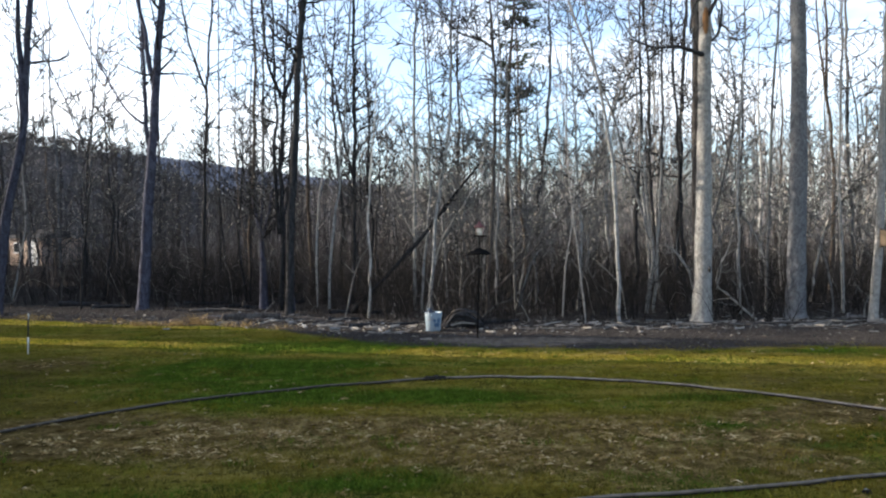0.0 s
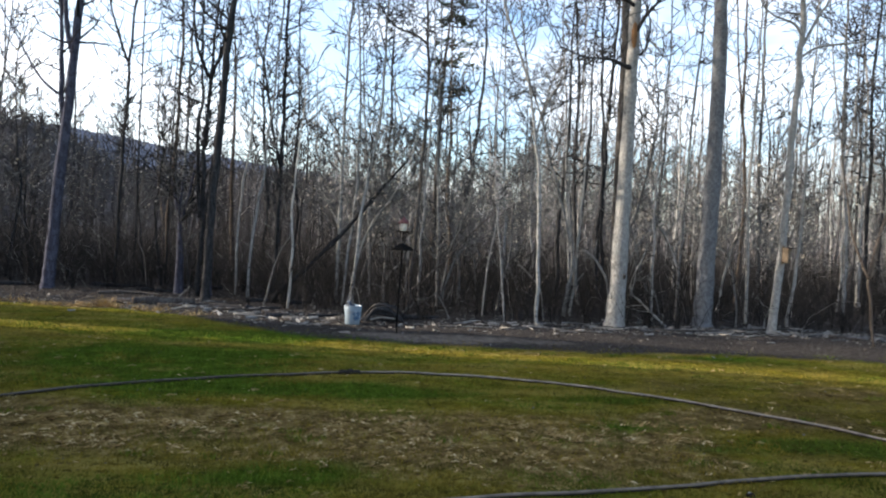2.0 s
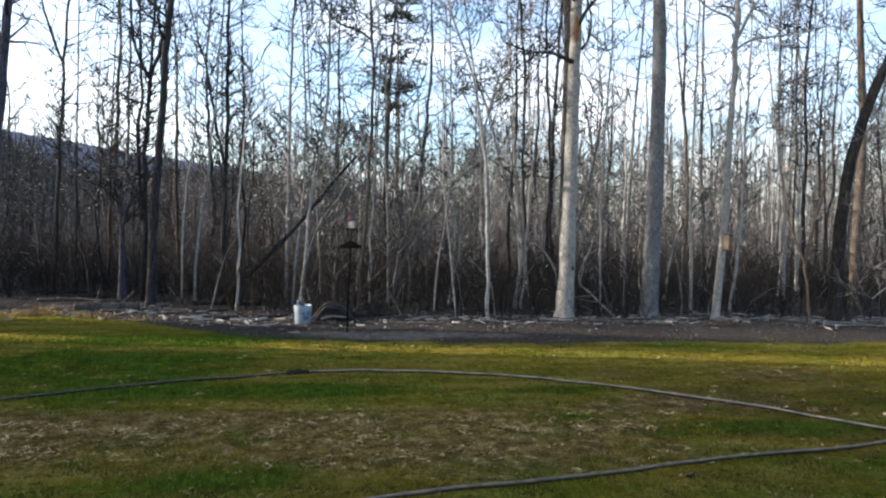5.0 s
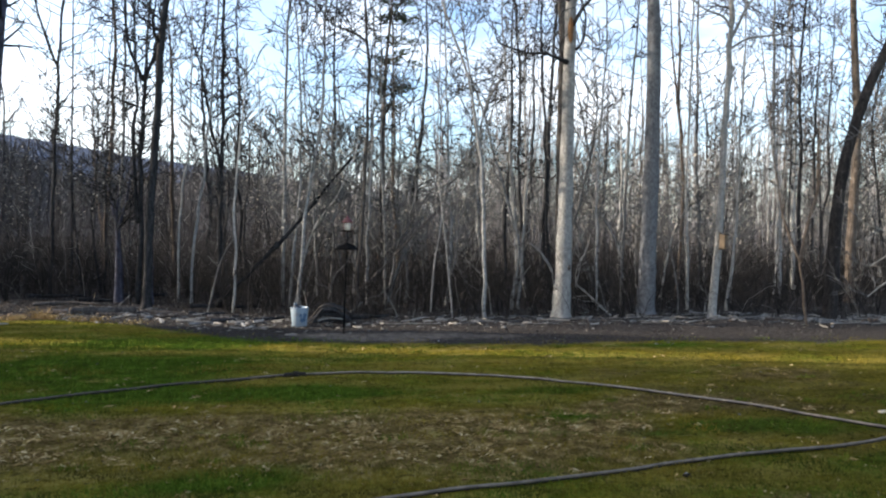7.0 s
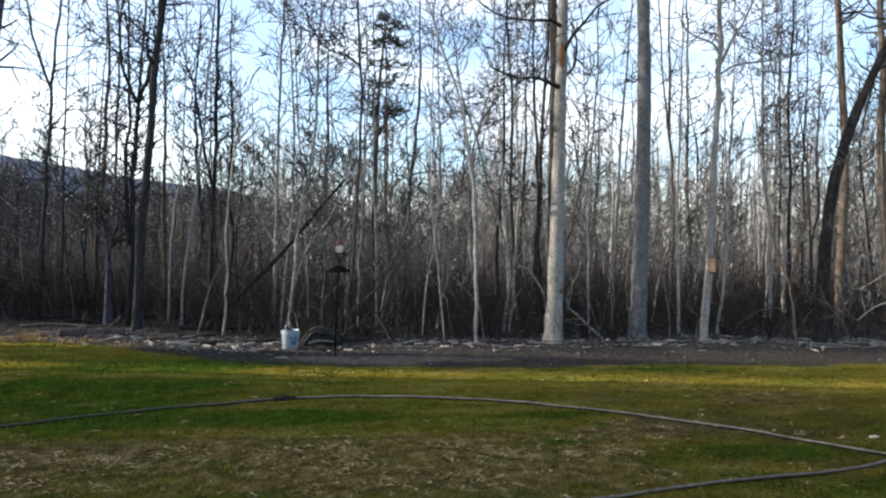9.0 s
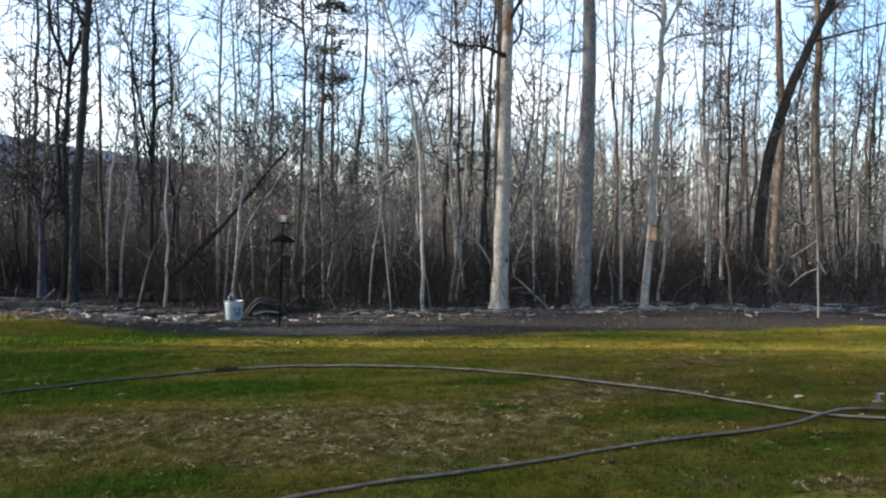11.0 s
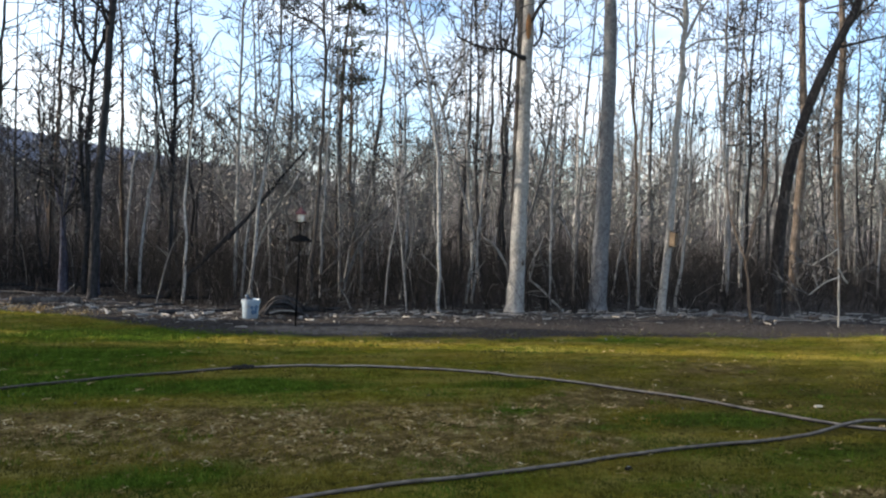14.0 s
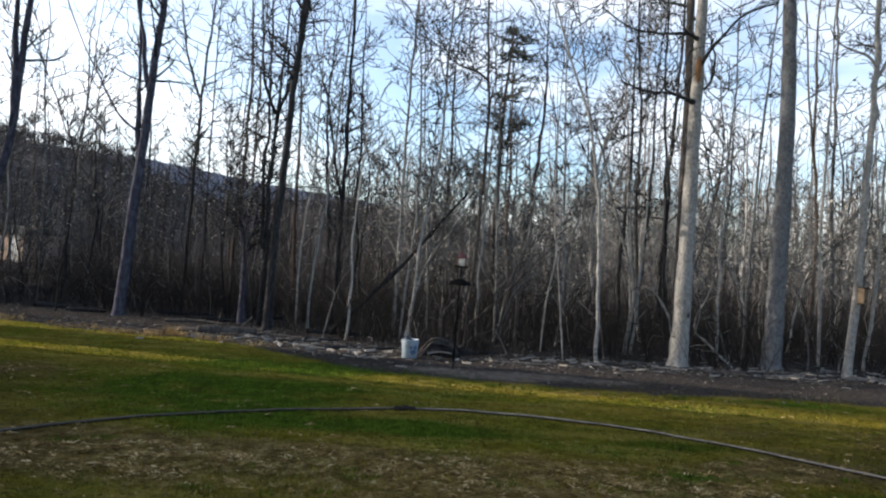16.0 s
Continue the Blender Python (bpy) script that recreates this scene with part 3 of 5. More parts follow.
def tree(x, y, r, height, kind, bends, forks=(), label="", low=0.0, seed=0, bushy=1.0, dense=1.0, leafy=False, taper=1.15):
    """A bare tree: foot, girth, height, the sideways bends of its trunk as (height, shift), and its forks as (girth, bends)."""
    rng = random.Random(int(x * 100) * 7 + int(y * 100) + seed)
    root = new("tree")
    root.location = (x, y, relief(x, y) - 0.03)
    top_z, top_s = bends[-1]
    prev_z, prev_s = bends[-2] if len(bends) > 1 else (0, 0)
    lean = (top_s - prev_s) / max(top_z - prev_z, 0.3)
    pts = [(0, 0, 0)] + [(s, sway(z, x), z) for z, s in bends]
    z, s, yy = top_z, top_s, pts[-1][1]
    while z < height - 0.3:
        step = min(1.6, height - z)
        z, lean = z + step, lean * 0.8 + rng.uniform(-0.06, 0.06)
        s, yy = s + lean * step, yy + rng.uniform(-0.08, 0.08) * step
        pts.append((s, yy, z))
    sides = 14 if r > 0.1 else (9 if r > 0.05 else 7)
    g, c, lv = Geo(), Geo(), (Geo() if leafy else None)
    radii = [r * (1 - 0.88 * (p[2] / max(height, pts[-1][2])) ** taper) for p in pts]
    if r > 0.06:
        foot = Vector(pts[0]).lerp(Vector(pts[1]), min(0.28 / max(pts[1][2], 0.3), 0.5))
        pts.insert(1, tuple(foot))
        radii.insert(1, r * 1.02)
        radii[0] = r * 1.35
    line, rr = stem(g, pts, radii, sides, rng)
    lines = [(line, rr)]
    for fr, fb in forks:
        fp = [(q, sway(fb[0][0], x) + 0.02 * i, zz) for i, (zz, q) in enumerate(fb)]
        d = Vector(fp[-1]) - Vector(fp[-2])
        d.normalize()
        grow = min(max(height - fp[-1][2], 0.3), 3.0) if d.z > 0.6 else (0.5 if d.z > 0.1 else 0.1)
        end = Vector(fp[-1]) + (d + Vector((0, 0, 0.35))) * grow * 0.5
        fp += [tuple(end), tuple(end + (d * 0.6 + Vector((rng.uniform(-0.3, 0.3), rng.uniform(-0.3, 0.3), 0.8))) * grow * 0.5)]
        lines.append(stem(g, fp, [fr * (1 - 0.8 * i / (len(fp) - 1)) for i in range(len(fp))], 8, rng))
    first = low or min(max(height * 0.22, 1.6), 3.6)
    for n, (ln, rad) in enumerate(lines):
        count = int((9 + height * 1.3) * dense) if n == 0 else int(8 * dense)
        for i in range(count):
            k = rng.randrange(2, len(ln) - 1) if n else None
            if n == 0:
                zz = rng.uniform(first, ln[-1].z * 0.99)
                k = min(range(len(ln)), key=lambda q: abs(ln[q].z - zz))
            a = rng.uniform(0, 2 * math.pi)
            rise = rng.uniform(0.05, 0.95)
            size = (0.55 + 0.5 * min(r / 0.12, 1.6)) * rng.uniform(0.6, 1.5) * (1.0 if ln[k].z > first * 1.5 else 0.6)
            branch(c, ln[k], Vector((math.cos(a), math.sin(a), rise)), size * 1.55, max(min(rad[k] * 0.5, 0.036), 0.0125), 2 if size > 0.8 else 1, rng, lv, bushy)
    g.ob("trunk", BARK[kind], root)
    c.ob("crown", DARK_TWIG if kind in ("dark", "slate") else TWIG, root, "fine bare twigs")
    if lv and lv.f:
        lv.ob("leaves", LEAF, root, "few withered leaves", False)
    return tagged(root, label or LABELS[kind], "tree", "trees of the wood")


tree(-9.86, 15.00, 0.122, 15, "slate", [(2.26, 0.29), (3.89, 0.65), (5.39, 0.76), (7.01, 0.92)], [(0.075, [(4.39, 0.69), (6.27, 0.61), (7.01, 0.59)])], low=5.2, dense=0.6, taper=0.8)
tree(-11.04, 17.50, 0.024, 7, "silver", [(2.04, 0.4), (3.36, 0.36), (4.37, 0.35)])
tree(-7.01, 16.03, 0.135, 17, "slate", [(1.32, 0.09), (2.93, 0.2), (4.27, 0.34), (5.87, 0.46), (7.33, 0.57)], [(0.075, [(5.35, 0.40), (5.75, 0.28), (6.4, 0.20), (7.33, 0.0)]), (0.055, [(3.67, 0.21), (4.94, 0.13), (6.13, 0.10), (7.33, 0.02)]), (0.03, [(4.4, 0.14), (4.75, -0.3), (5.6, -0.8), (6.4, -1.25)])], low=5.0, dense=0.6, taper=0.85, label="dark grey forked tree at the edge of the lawn")
tree(-6.06, 17.50, 0.047, 14, "dark", [(3.46, 0.1), (5.35, 0.19), (6.36, 0.22), (7.51, 0.31)], [(0.038, [(5.49, 0.18), (6.22, -0.12), (7.38, -0.39)])], dense=2.0, bushy=1.2)
tree(-6.07, 19.00, 0.030, 13, "dark", [(2.95, 0.0), (6.18, 0.02)])
tree(-4.97, 18.00, 0.025, 11, "dark", [(2.62, 0.02), (3.9, 0.05), (5.58, 0.07), (6.57, 0.13)])
tree(-10.92, 21.00, 0.038, 10, "dark", [(3.82, 0.17), (5.9, 0.38)])
tree(-3.58, 15.50, 0.058, 12, "dark", [(2.4, 0.04), (3.64, 0.05), (4.87, 0.13), (5.49, 0.32), (5.99, 0.42)], [(0.039, [(4.92, 0.05), (5.64, -0.23), (6.07, -0.29)]), (0.039, [(4.87, 0.09), (5.97, 0.16)]), (0.044, [(1.78, -0.01), (3.63, -0.12), (4.49, -0.07), (5.96, -0.1)])], dense=2.0, bushy=1.2)
tree(-3.21, 14.59, 0.090, 17, "dark", [(1.2, 0.05), (2.14, 0.08), (3.42, 0.16), (5.06, 0.25), (5.73, 0.29)], low=5.5)
tree(-4.06, 15.83, 0.098, 2.6, "slate", [(1.15, -0.03), (1.78, -0.04)], [(0.04, [(1.71, -0.04), (2.21, -0.17), (2.52, -0.25)]), (0.04, [(1.71, -0.02), (2.28, 0.13), (2.66, 0.2)])], low=1.6, label="broken bluish grey trunk with a few thin shoots")
tree(-3.34, 15.40, 0.085, 2.8, "slate", [(1.2, 0.0), (2.2, 0.02), (2.66, 0.03)], low=2.2, dense=0.15, taper=3.0, label="broken bluish grey trunk standing before a dark tree")
tree(-2.85, 16.00, 0.026, 12, "silver", [(1.54, 0.03), (2.57, 0.09), (3.73, 0.23), (5.01, 0.26), (6.03, 0.27)])
tree(-2.39, 15.12, 0.031, 13, "silver", [(1.19, 0.0), (2.05, 0.11), (2.66, 0.2), (3.39, 0.26), (4.62, 0.36), (5.96, 0.47)])
tree(-2.11, 17.00, 0.055, 15, "dark", [(1.82, 0.03), (3.4, 0.07), (5.1, 0.07), (6.46, 0.09)], [(0.032, [(3.19, 0.02), (4.54, -0.26), (5.62, -0.46), (6.28, -0.67)])], dense=2.0, bushy=1.2)
tree(-1.43, 14.15, 0.030, 5.6, "pale", [(1.0, 0.06), (1.81, 0.02), (2.51, 0.03), (3.55, 0.11), (4.36, 0.19), (5.33, 0.24)], low=3, dense=0.7)
tree(-0.49, 15.50, 0.042, 13, "pale", [(1.2, 0.0), (2.6, 0.01), (3.74, 0.01), (5.01, 0.02), (6.15, 0.05)], dense=2.0, bushy=1.2)
tree(-0.34, 15.00, 0.030, 12, "silver", [(1.22, 0.09), (2.46, 0.2), (3.7, 0.22), (4.93, 0.2), (5.9, 0.14)])
tree(-0.10, 14.50, 0.037, 13, "silver", [(0.99, 0.03), (2.44, 0.15), (3.16, 0.26), (4.13, 0.43), (5.92, 0.47)], dense=2.0, bushy=1.2)
tree(0.25, 17.00, 0.027, 13, "silver", [(1.58, -0.06), (3.25, -0.18), (4.92, -0.34), (6.57, -0.42)], dense=2.0, bushy=1.2)
tree(1.05, 14.00, 0.038, 16, "umber", [(0.91, 0.05), (1.85, 0.12), (3.03, 0.18), (4.21, 0.22), (5.38, 0.22), (6.07, 0.16)], [(0.031, [(5.61, 0.18), (5.8, -0.1), (5.92, -0.45)])], dense=2.0, bushy=1.2)
tree(1.15, 17.00, 0.031, 10, "pale", [(1.87, 0.05), (3.29, 0.03), (4.26, -0.19), (5.09, -0.45)])
tree(1.87, 17.00, 0.024, 9, "dark", [(2.59, -0.07), (3.59, -0.04), (4.44, -0.02), (5.23, 0.24), (5.73, 0.49)])
tree(1.36, 15.20, 0.032, 9, "silver", [(1.05, 0.01), (1.6, 0.0), (2.15, 0.03), (4.0, 0.1)])
tree(1.80, 15.40, 0.032, 9, "silver", [(1.24, -0.01), (1.89, -0.02), (2.44, -0.08), (4.0, -0.14)])
tree(3.35, 15.60, 0.034, 10, "silver", [(1.1, 0.0), (2.02, 0.01), (2.5, -0.05), (4.2, -0.1)])
tree(6.38, 14.00, 0.034, 10, "silver", [(1.03, -0.03), (1.72, -0.05), (2.54, -0.06), (4.2, -0.02)])
tree(7.10, 14.40, 0.036, 11, "grey", [(0.6, 0.01), (1.4, 0.02), (2.57, 0.07), (4.4, 0.12)])
tree(8.53, 14.00, 0.036, 11, "ash", [(1.19, -0.02), (2.61, -0.10), (4.4, -0.05)])
tree(9.44, 13.90, 0.036, 10, "ash", [(0.97, 0.1), (1.74, 0.17), (2.64, 0.19), (4.2, 0.26)])
tree(2.62, 13.80, 0.016, 5, "pale", [(1.05, 0.07), (1.88, 0.2), (2.59, 0.25)])
tree(2.94, 12.98, 0.018, 9, "silver", [(0.98, -0.1), (1.76, -0.2), (2.1, -0.24), (3.21, -0.34), (4.65, -0.34)])
tree(3.54, 12.69, 0.038, 11, "silver", [(1.0, -0.04), (1.88, -0.07), (2.77, -0.11), (3.75, -0.21), (4.51, -0.36), (5.15, -0.57), (5.58, -0.75)], low=4.2)
tree(5.65, 17.00, 0.045, 10, "silver", [(1.5, -0.28), (2.74, -0.61), (3.54, -0.88), (4.68, -1.21), (5.39, -1.48), (6.1, -1.68)], [(0.037, [(4.71, -1.23), (5.12, -1.1), (5.49, -0.91), (6.01, -0.64)])], dense=2.0, bushy=1.2)
tree(5.68, 18.00, 0.037, 14, "silver", [(1.95, -0.12), (3.49, -0.26), (4.72, -0.33), (6.1, -0.44), (7.16, -0.54)], dense=2.0, bushy=1.2)
tree(6.24, 19.00, 0.051, 15, "dark", [(1.97, -0.2), (3.59, -0.31), (6.02, -0.31), (7.47, -0.42)], dense=2.0, bushy=1.2)
tree(6.45, 20.00, 0.037, 14, "pale", [(1.98, -0.04), (3.69, -0.02), (6.25, -0.1), (7.77, -0.1)], dense=2.0, bushy=1.2)
tree(6.57, 18.00, 0.048, 15, "dark", [(1.97, -0.07), (3.52, -0.15), (5.07, -0.23), (7.22, -0.34)], low=4)
tree(5.63, 14.30, 0.125, 17, "umber", [(3.18, -0.04), (5.68, -0.06), (6.79, -0.10)], low=6.2)
tree(5.14, 12.82, 0.186, 19, "ash", [(1.35, 0.03), (3.05, 0.06), (4.18, 0.06), (5.19, 0.06), (6.09, 0.06)], low=6.6, taper=0.68, label="tall broad tree with pale bark at the wood's edge")
tree(7.30, 13.53, 0.185, 19, "stone", [(1.35, 0.03), (3.17, 0.05), (4.99, 0.06), (6.79, 0.05)], low=7.2, label="tall straight thick tree with grey bark at the wood's edge")
tree(9.56, 16.50, 0.044, 14, "brown", [(1.73, 0.12), (3.55, 0.13), (5.06, 0.0), (6.56, -0.06), (8.05, -0.13)], [(0.031, [(4.61, 0.03), (6.1, -0.17), (7.74, -0.29)])], low=5, leafy=True)
tree(8.27, 12.54, 0.082, 13, "ash", [(1.39, 0.1), (2.82, 0.15), (4.01, 0.2), (5.31, 0.28), (6.02, 0.29), (6.73, 0.27)], [(0.032, [(5.96, 0.28), (6.19, 0.13), (6.33, -0.27)]), (0.036, [(5.67, 0.28), (6.41, 0.65), (6.79, 0.89)]), (0.028, [(5.55, 0.3), (5.77, 0.67), (5.89, 1.28), (6.01, 1.9)])], low=6.2, leafy=True, label="grey forked tree that carries a birdhouse")
tree(12.59, 16.50, 0.053, 15, "silver", [(2.08, -0.05), (3.65, -0.24), (5.21, -0.35), (6.77, -0.35), (8.32, -0.35)], [(0.031, [(4.11, -0.3), (5.2, -0.49), (6.28, -0.64)]), (0.031, [(3.65, -0.22), (5.23, -0.01), (6.79, 0.03)])], dense=2.0, bushy=1.2, leafy=True)
tree(14.24, 18.50, 0.034, 14, "dark", [(3.88, -0.01), (7.39, -0.06), (9.13, -0.09)])
tree(13.87, 17.50, 0.056, 15, "dark", [(3.78, -0.06), (6.29, -0.07), (8.78, -0.05)], dense=2.0, bushy=1.2, leafy=True)
tree(14.97, 18.00, 0.029, 12, "dark", [(3.86, -0.14), (6.09, -0.44), (7.96, -0.65)])
tree(9.41, 11.10, 0.027, 3.9, "brown", [(0.78, -0.15), (1.27, -0.21), (2.1, -0.03), (2.65, 0.13), (3.31, 0.15)], [(0.024, [(1.24, -0.21), (1.76, -0.45), (2.14, -0.58), (2.74, -0.7)]), (0.040, [(1.25, -0.21), (2.1, -0.03), (2.65, 0.13), (3.31, 0.15)])], low=2.2, dense=0.5, label="thin brown sapling forked like a Y")
tree(11.02, 12.58, 0.138, 13, "dusk", [(1.4, 0.05), (2.65, 0.16), (3.66, 0.34), (4.67, 0.66), (5.7, 1.08), (6.36, 1.43), (7.15, 1.82)], [(0.032, [(5.96, 1.25), (6.13, 1.82), (6.4, 2.74), (6.66, 3.53)]), (0.032, [(6.16, 1.33), (6.77, 1.8), (7.13, 2.25)])], low=6.6, leafy=True, label="dark thick tree leaning far to one side")
tree(13.89, 15.50, 0.120, 17, "red", [(1.33, -0.01), (2.4, 0.02), (4.38, 0.07), (6.65, -0.03), (8.14, -0.18)], low=6.8)
tree(16.27, 16.50, 0.140, 17, "red", [(2.14, -0.12), (3.78, -0.25), (5.41, -0.33), (7.04, -0.34), (8.66, -0.45)], low=6.5, leafy=True)
tree(11.15, 10.85, 0.018, 4, "ash", [(1.12, -0.06), (2.01, -0.14), (2.79, -0.2)], [(0.014, [(1.57, -0.1), (1.4, -0.37), (1.23, -0.67)]), (0.014, [(1.68, -0.1), (1.92, -0.45), (2.0, -0.69)]), (0.017, [(1.01, -0.07), (0.9, -0.36), (0.68, -0.65)]), (0.024, [(1.18, -0.08), (1.06, 0.03), (0.92, 0.16)])], low=1.4, dense=0.6, label="thin pale snag with broken side branches")
tree(16.57, 16.00, 0.030, 9, "dark", [(0.84, -0.0), (2.46, -0.28), (4.54, -0.41)])
tree(16.61, 15.50, 0.029, 11, "silver", [(2.14, -0.02), (3.71, -0.19), (6.05, -0.3)])
tree(19.10, 17.50, 0.047, 12, "dark", [(2.19, -0.07), (4.32, -0.21), (5.74, -0.08), (7.53, 0.19)])
tree(19.69, 19.00, 0.035, 12, "dark", [(4.12, -0.06), (6.03, 0.15), (8.7, 0.3)])

# ---- rest of the wood ----


def sapling(x, y, h, r, kind, rng, leafy=False, shoots=32):
    """A slender young tree with many fine side shoots."""
    root = new("sapling")
    root.location = (x, y, relief(x, y) - 0.03)
    g, c = Geo(), Geo()
    pts, p, d = [Vector((0, 0, 0))], Vector((0, 0, 0)), Vector((rng.gauss(0, 0.07), rng.gauss(0, 0.07), 1))
    for i in range(6):
        d = (d + Vector((rng.gauss(0, 0.16), rng.gauss(0, 0.16), 0.14))).normalized()
        p = p + d * h / 6
        pts.append(p.copy())
    stem(g, pts, [r * (1 - 0.85 * i / 6) for i in range(7)], 6, rng, 0.2)
    if rng.random() < 0.6:
        at, a = rng.choice((2, 3)), rng.uniform(0, 6.28)
        out = Vector((math.cos(a), math.sin(a), 0))
        stem(g, [pts[at], pts[at] + out * 0.16 * h / 6 + Vector((0, 0, h / 7)), pts[at] + out * 0.38 * h / 6 + Vector((0, 0, h / 3.4)), pts[at] + out * 0.5 * h / 6 + Vector((0, 0, h / 2.3))], [r * 0.55, r * 0.45, r * 0.3, 0.006], 6, rng, 0.2)
    lv = Geo()
    for i in range(shoots):
        k = rng.uniform(1.2, 5.95)
        j = int(k)
        q = pts[j].lerp(pts[j + 1], k - j)
        a = rng.uniform(0, 6.28)
        w = Vector((math.cos(a), math.sin(a), rng.uniform(0.35, 1.4))) * rng.uniform(0.3, 0.95) * (1.25 - k / 8)
        m = q + w * 0.5 + Vector((rng.gauss(0, 0.05), rng.gauss(0, 0.05), 0.02))
        c.tube([q, m, q + w + Vector((0, 0, 0.06))], [0.014, 0.012, 0.008], 3, False)
        for _ in range(3):
            e = m.lerp(q + w, rng.uniform(-0.3, 0.9))
            t = Vector((rng.gauss(0, 0.16), rng.gauss(0, 0.16), rng.uniform(0.02, 0.35)))
            c.tube([e, e + t], [0.012, 0.009], 3, False)
            if leafy and rng.random() < 0.6:
                leaf(lv, e + t, rng, 0.055)
    g.ob("trunk", BARK[kind], root)
    c.ob("crown", SUNLIT_TWIG if kind in ("pale", "grey") else TWIG, root, "fine bare twigs")
    if leafy:
        lv.ob("leaves", PALE_LEAF, root, "pale withered leaves", False)
    return tagged(root, LABELS[kind].replace("bare tree", "slender bare sapling").replace("on the forest floor", "in the wood"), "sapling", "saplings of the wood")


def scatter(rng, n, lo, hi, gap, left, right, power=1.0, thin_left=1.0):
    spots = []
    for i in range(n * 30):
        y = lo + (hi - lo) * rng.random() ** power
        a = rng.uniform(left, right)
        if a < -8 and rng.random() > thin_left:
            continue
        x = 0.3 + (y + 0.9) * math.tan(radians(a))
        if all((x - q[0]) ** 2 + (y - q[1]) ** 2 > gap for q in spots):
            spots.append((x, y))
        if len(spots) >= n:
            break
    return spots


def spread(kinds, spots, rng, lo, hi):
    for i, (x, y) in enumerate(spots):
        src, k = kinds[i % len(kinds)], rng.uniform(lo, hi)
        m = pose(x, y, relief(x, y) - 0.03, rng.uniform(-2, 2), rng.uniform(-2, 2), rng.uniform(0, 360))
        if i < len(kinds):
            src.matrix_basis = m
            o = src
        else:
            o = copy_thing(src, m)
        o.scale = (k, k, k)


def wood():
    rng = random.Random(5)
    tall = []
    for i in range(7):
        h = rng.uniform(9, 14)
        kind = ("dark", "grey", "dark", "brown", "dark", "pale", "dark")[i]
        bends, s = [], 0.0
        for k in range(1, 8):
            s += rng.gauss(0, 0.075)
            bends.append((h * 0.1 * k, s))
        tall.append(tree(-80 - 4 * i, -60, rng.uniform(0.045, 0.075), h, kind, bends, seed=i, low=2.4, dense=0.6))
    young = [sapling(-80, -70, rng.uniform(4.5, 6.5), rng.uniform(0.02, 0.035), ("pale", "grey", "dark", "grey", "grey", "dark", "pale", "grey", "dark", "dark")[i], rng, i in (0, 1, 2, 3, 4, 6, 7, 9)) for i in range(10)]
    lank = [sapling(-80, -75, rng.uniform(8.5, 11), rng.uniform(0.035, 0.05), kind, rng, False, 95) for kind in ("dark", "grey", "brown", "pale")]
    spots = scatter(rng, 54, 18, 42, 2.2, -34, 50, 1.0, 0.45)
    spots += [(rng.uniform(-48, -16), rng.choice((rng.uniform(-4, 8), rng.uniform(25, 36)))) for _ in range(40)]
    spots += scatter(rng, 12, 17, 32, 2.0, 30, 47)      # the unseen trees at the side are added to shade the lawn
    spread(tall, spots, rng, 0.85, 1.2)
    spots = scatter(rng, 230, 14.5, 38, 0.45, -35, 50, 0.9, 0.6)
    sunny = [math.atan2(x - 0.3, y + 0.9) > radians(-3) for x, y in spots]      # sunlight is put into pale bark on this side, shade into dark bark beyond
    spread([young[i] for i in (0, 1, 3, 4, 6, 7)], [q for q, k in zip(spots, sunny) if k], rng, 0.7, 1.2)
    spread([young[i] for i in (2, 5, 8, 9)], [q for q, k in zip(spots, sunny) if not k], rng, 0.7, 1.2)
    spread(lank, scatter(rng, 9, 18, 30, 2.0, 35, 49) + scatter(rng, 4, 20, 32, 2.0, 13, 20), rng, 0.8, 1.15)


wood()


def far_woods(name, left, right, count, seed, material):
    """Slender trees beyond counting, from the middle of the wood to its far end."""
    rng = random.Random(seed)
    g = Geo()
    for i in range(count):
        y = 32 + 70 * rng.random()
        b = rng.uniform(left, right)
        x = (y + 0.9) * math.tan(radians(b))
        h, r = rng.uniform(4.5, 9) + 3.0 * min(max((b - 7) / 9, 0), 1), rng.uniform(0.03, 0.07)
        p, d = Vector((x, y, -0.1)), Vector((rng.uniform(-0.08, 0.08), 0, 1))
        pts = [p + d * h * k + Vector((rng.uniform(-0.15, 0.15), 0, 0)) for k in (0, 0.3, 0.6, 0.85, 1)]
        g.tube(pts, [r, r * 0.85, r * 0.6, r * 0.35, 0.01], 4, False)
        for j in range(15):
            k = rng.uniform(0.15, 0.98)
            q = p + d * h * k
            a = rng.uniform(0, 6.28)
            w = Vector((math.cos(a), math.sin(a), rng.uniform(0.4, 1.3))) * rng.uniform(0.5, 1.5) * (1.15 - k * 0.6)
            g.tube([q, q + w * 0.5 + Vector((0, 0, 0.05)), q + w], [0.022, 0.015, 0.006], 3, False)
            for _ in range(2):
                e = q + w * rng.uniform(0.4, 0.9)
                g.tube([e, e + Vector((rng.uniform(-0.5, 0.5), rng.uniform(-0.5, 0.5), rng.uniform(0.1, 0.6)))], [0.013, 0.005], 3, False)
    tagged(g.ob(name, material), "far thicket of slender bare grey-brown trees", "woods", kind="stuff")


# Sunlit colour on the right, shaded colour on the left.
far_woods("far_woods", -4, 50, 1080, 11, SUNLIT_BRUSH)
far_woods("shaded_far_woods", -38, -4, 300, 12, SHADED_BRUSH)


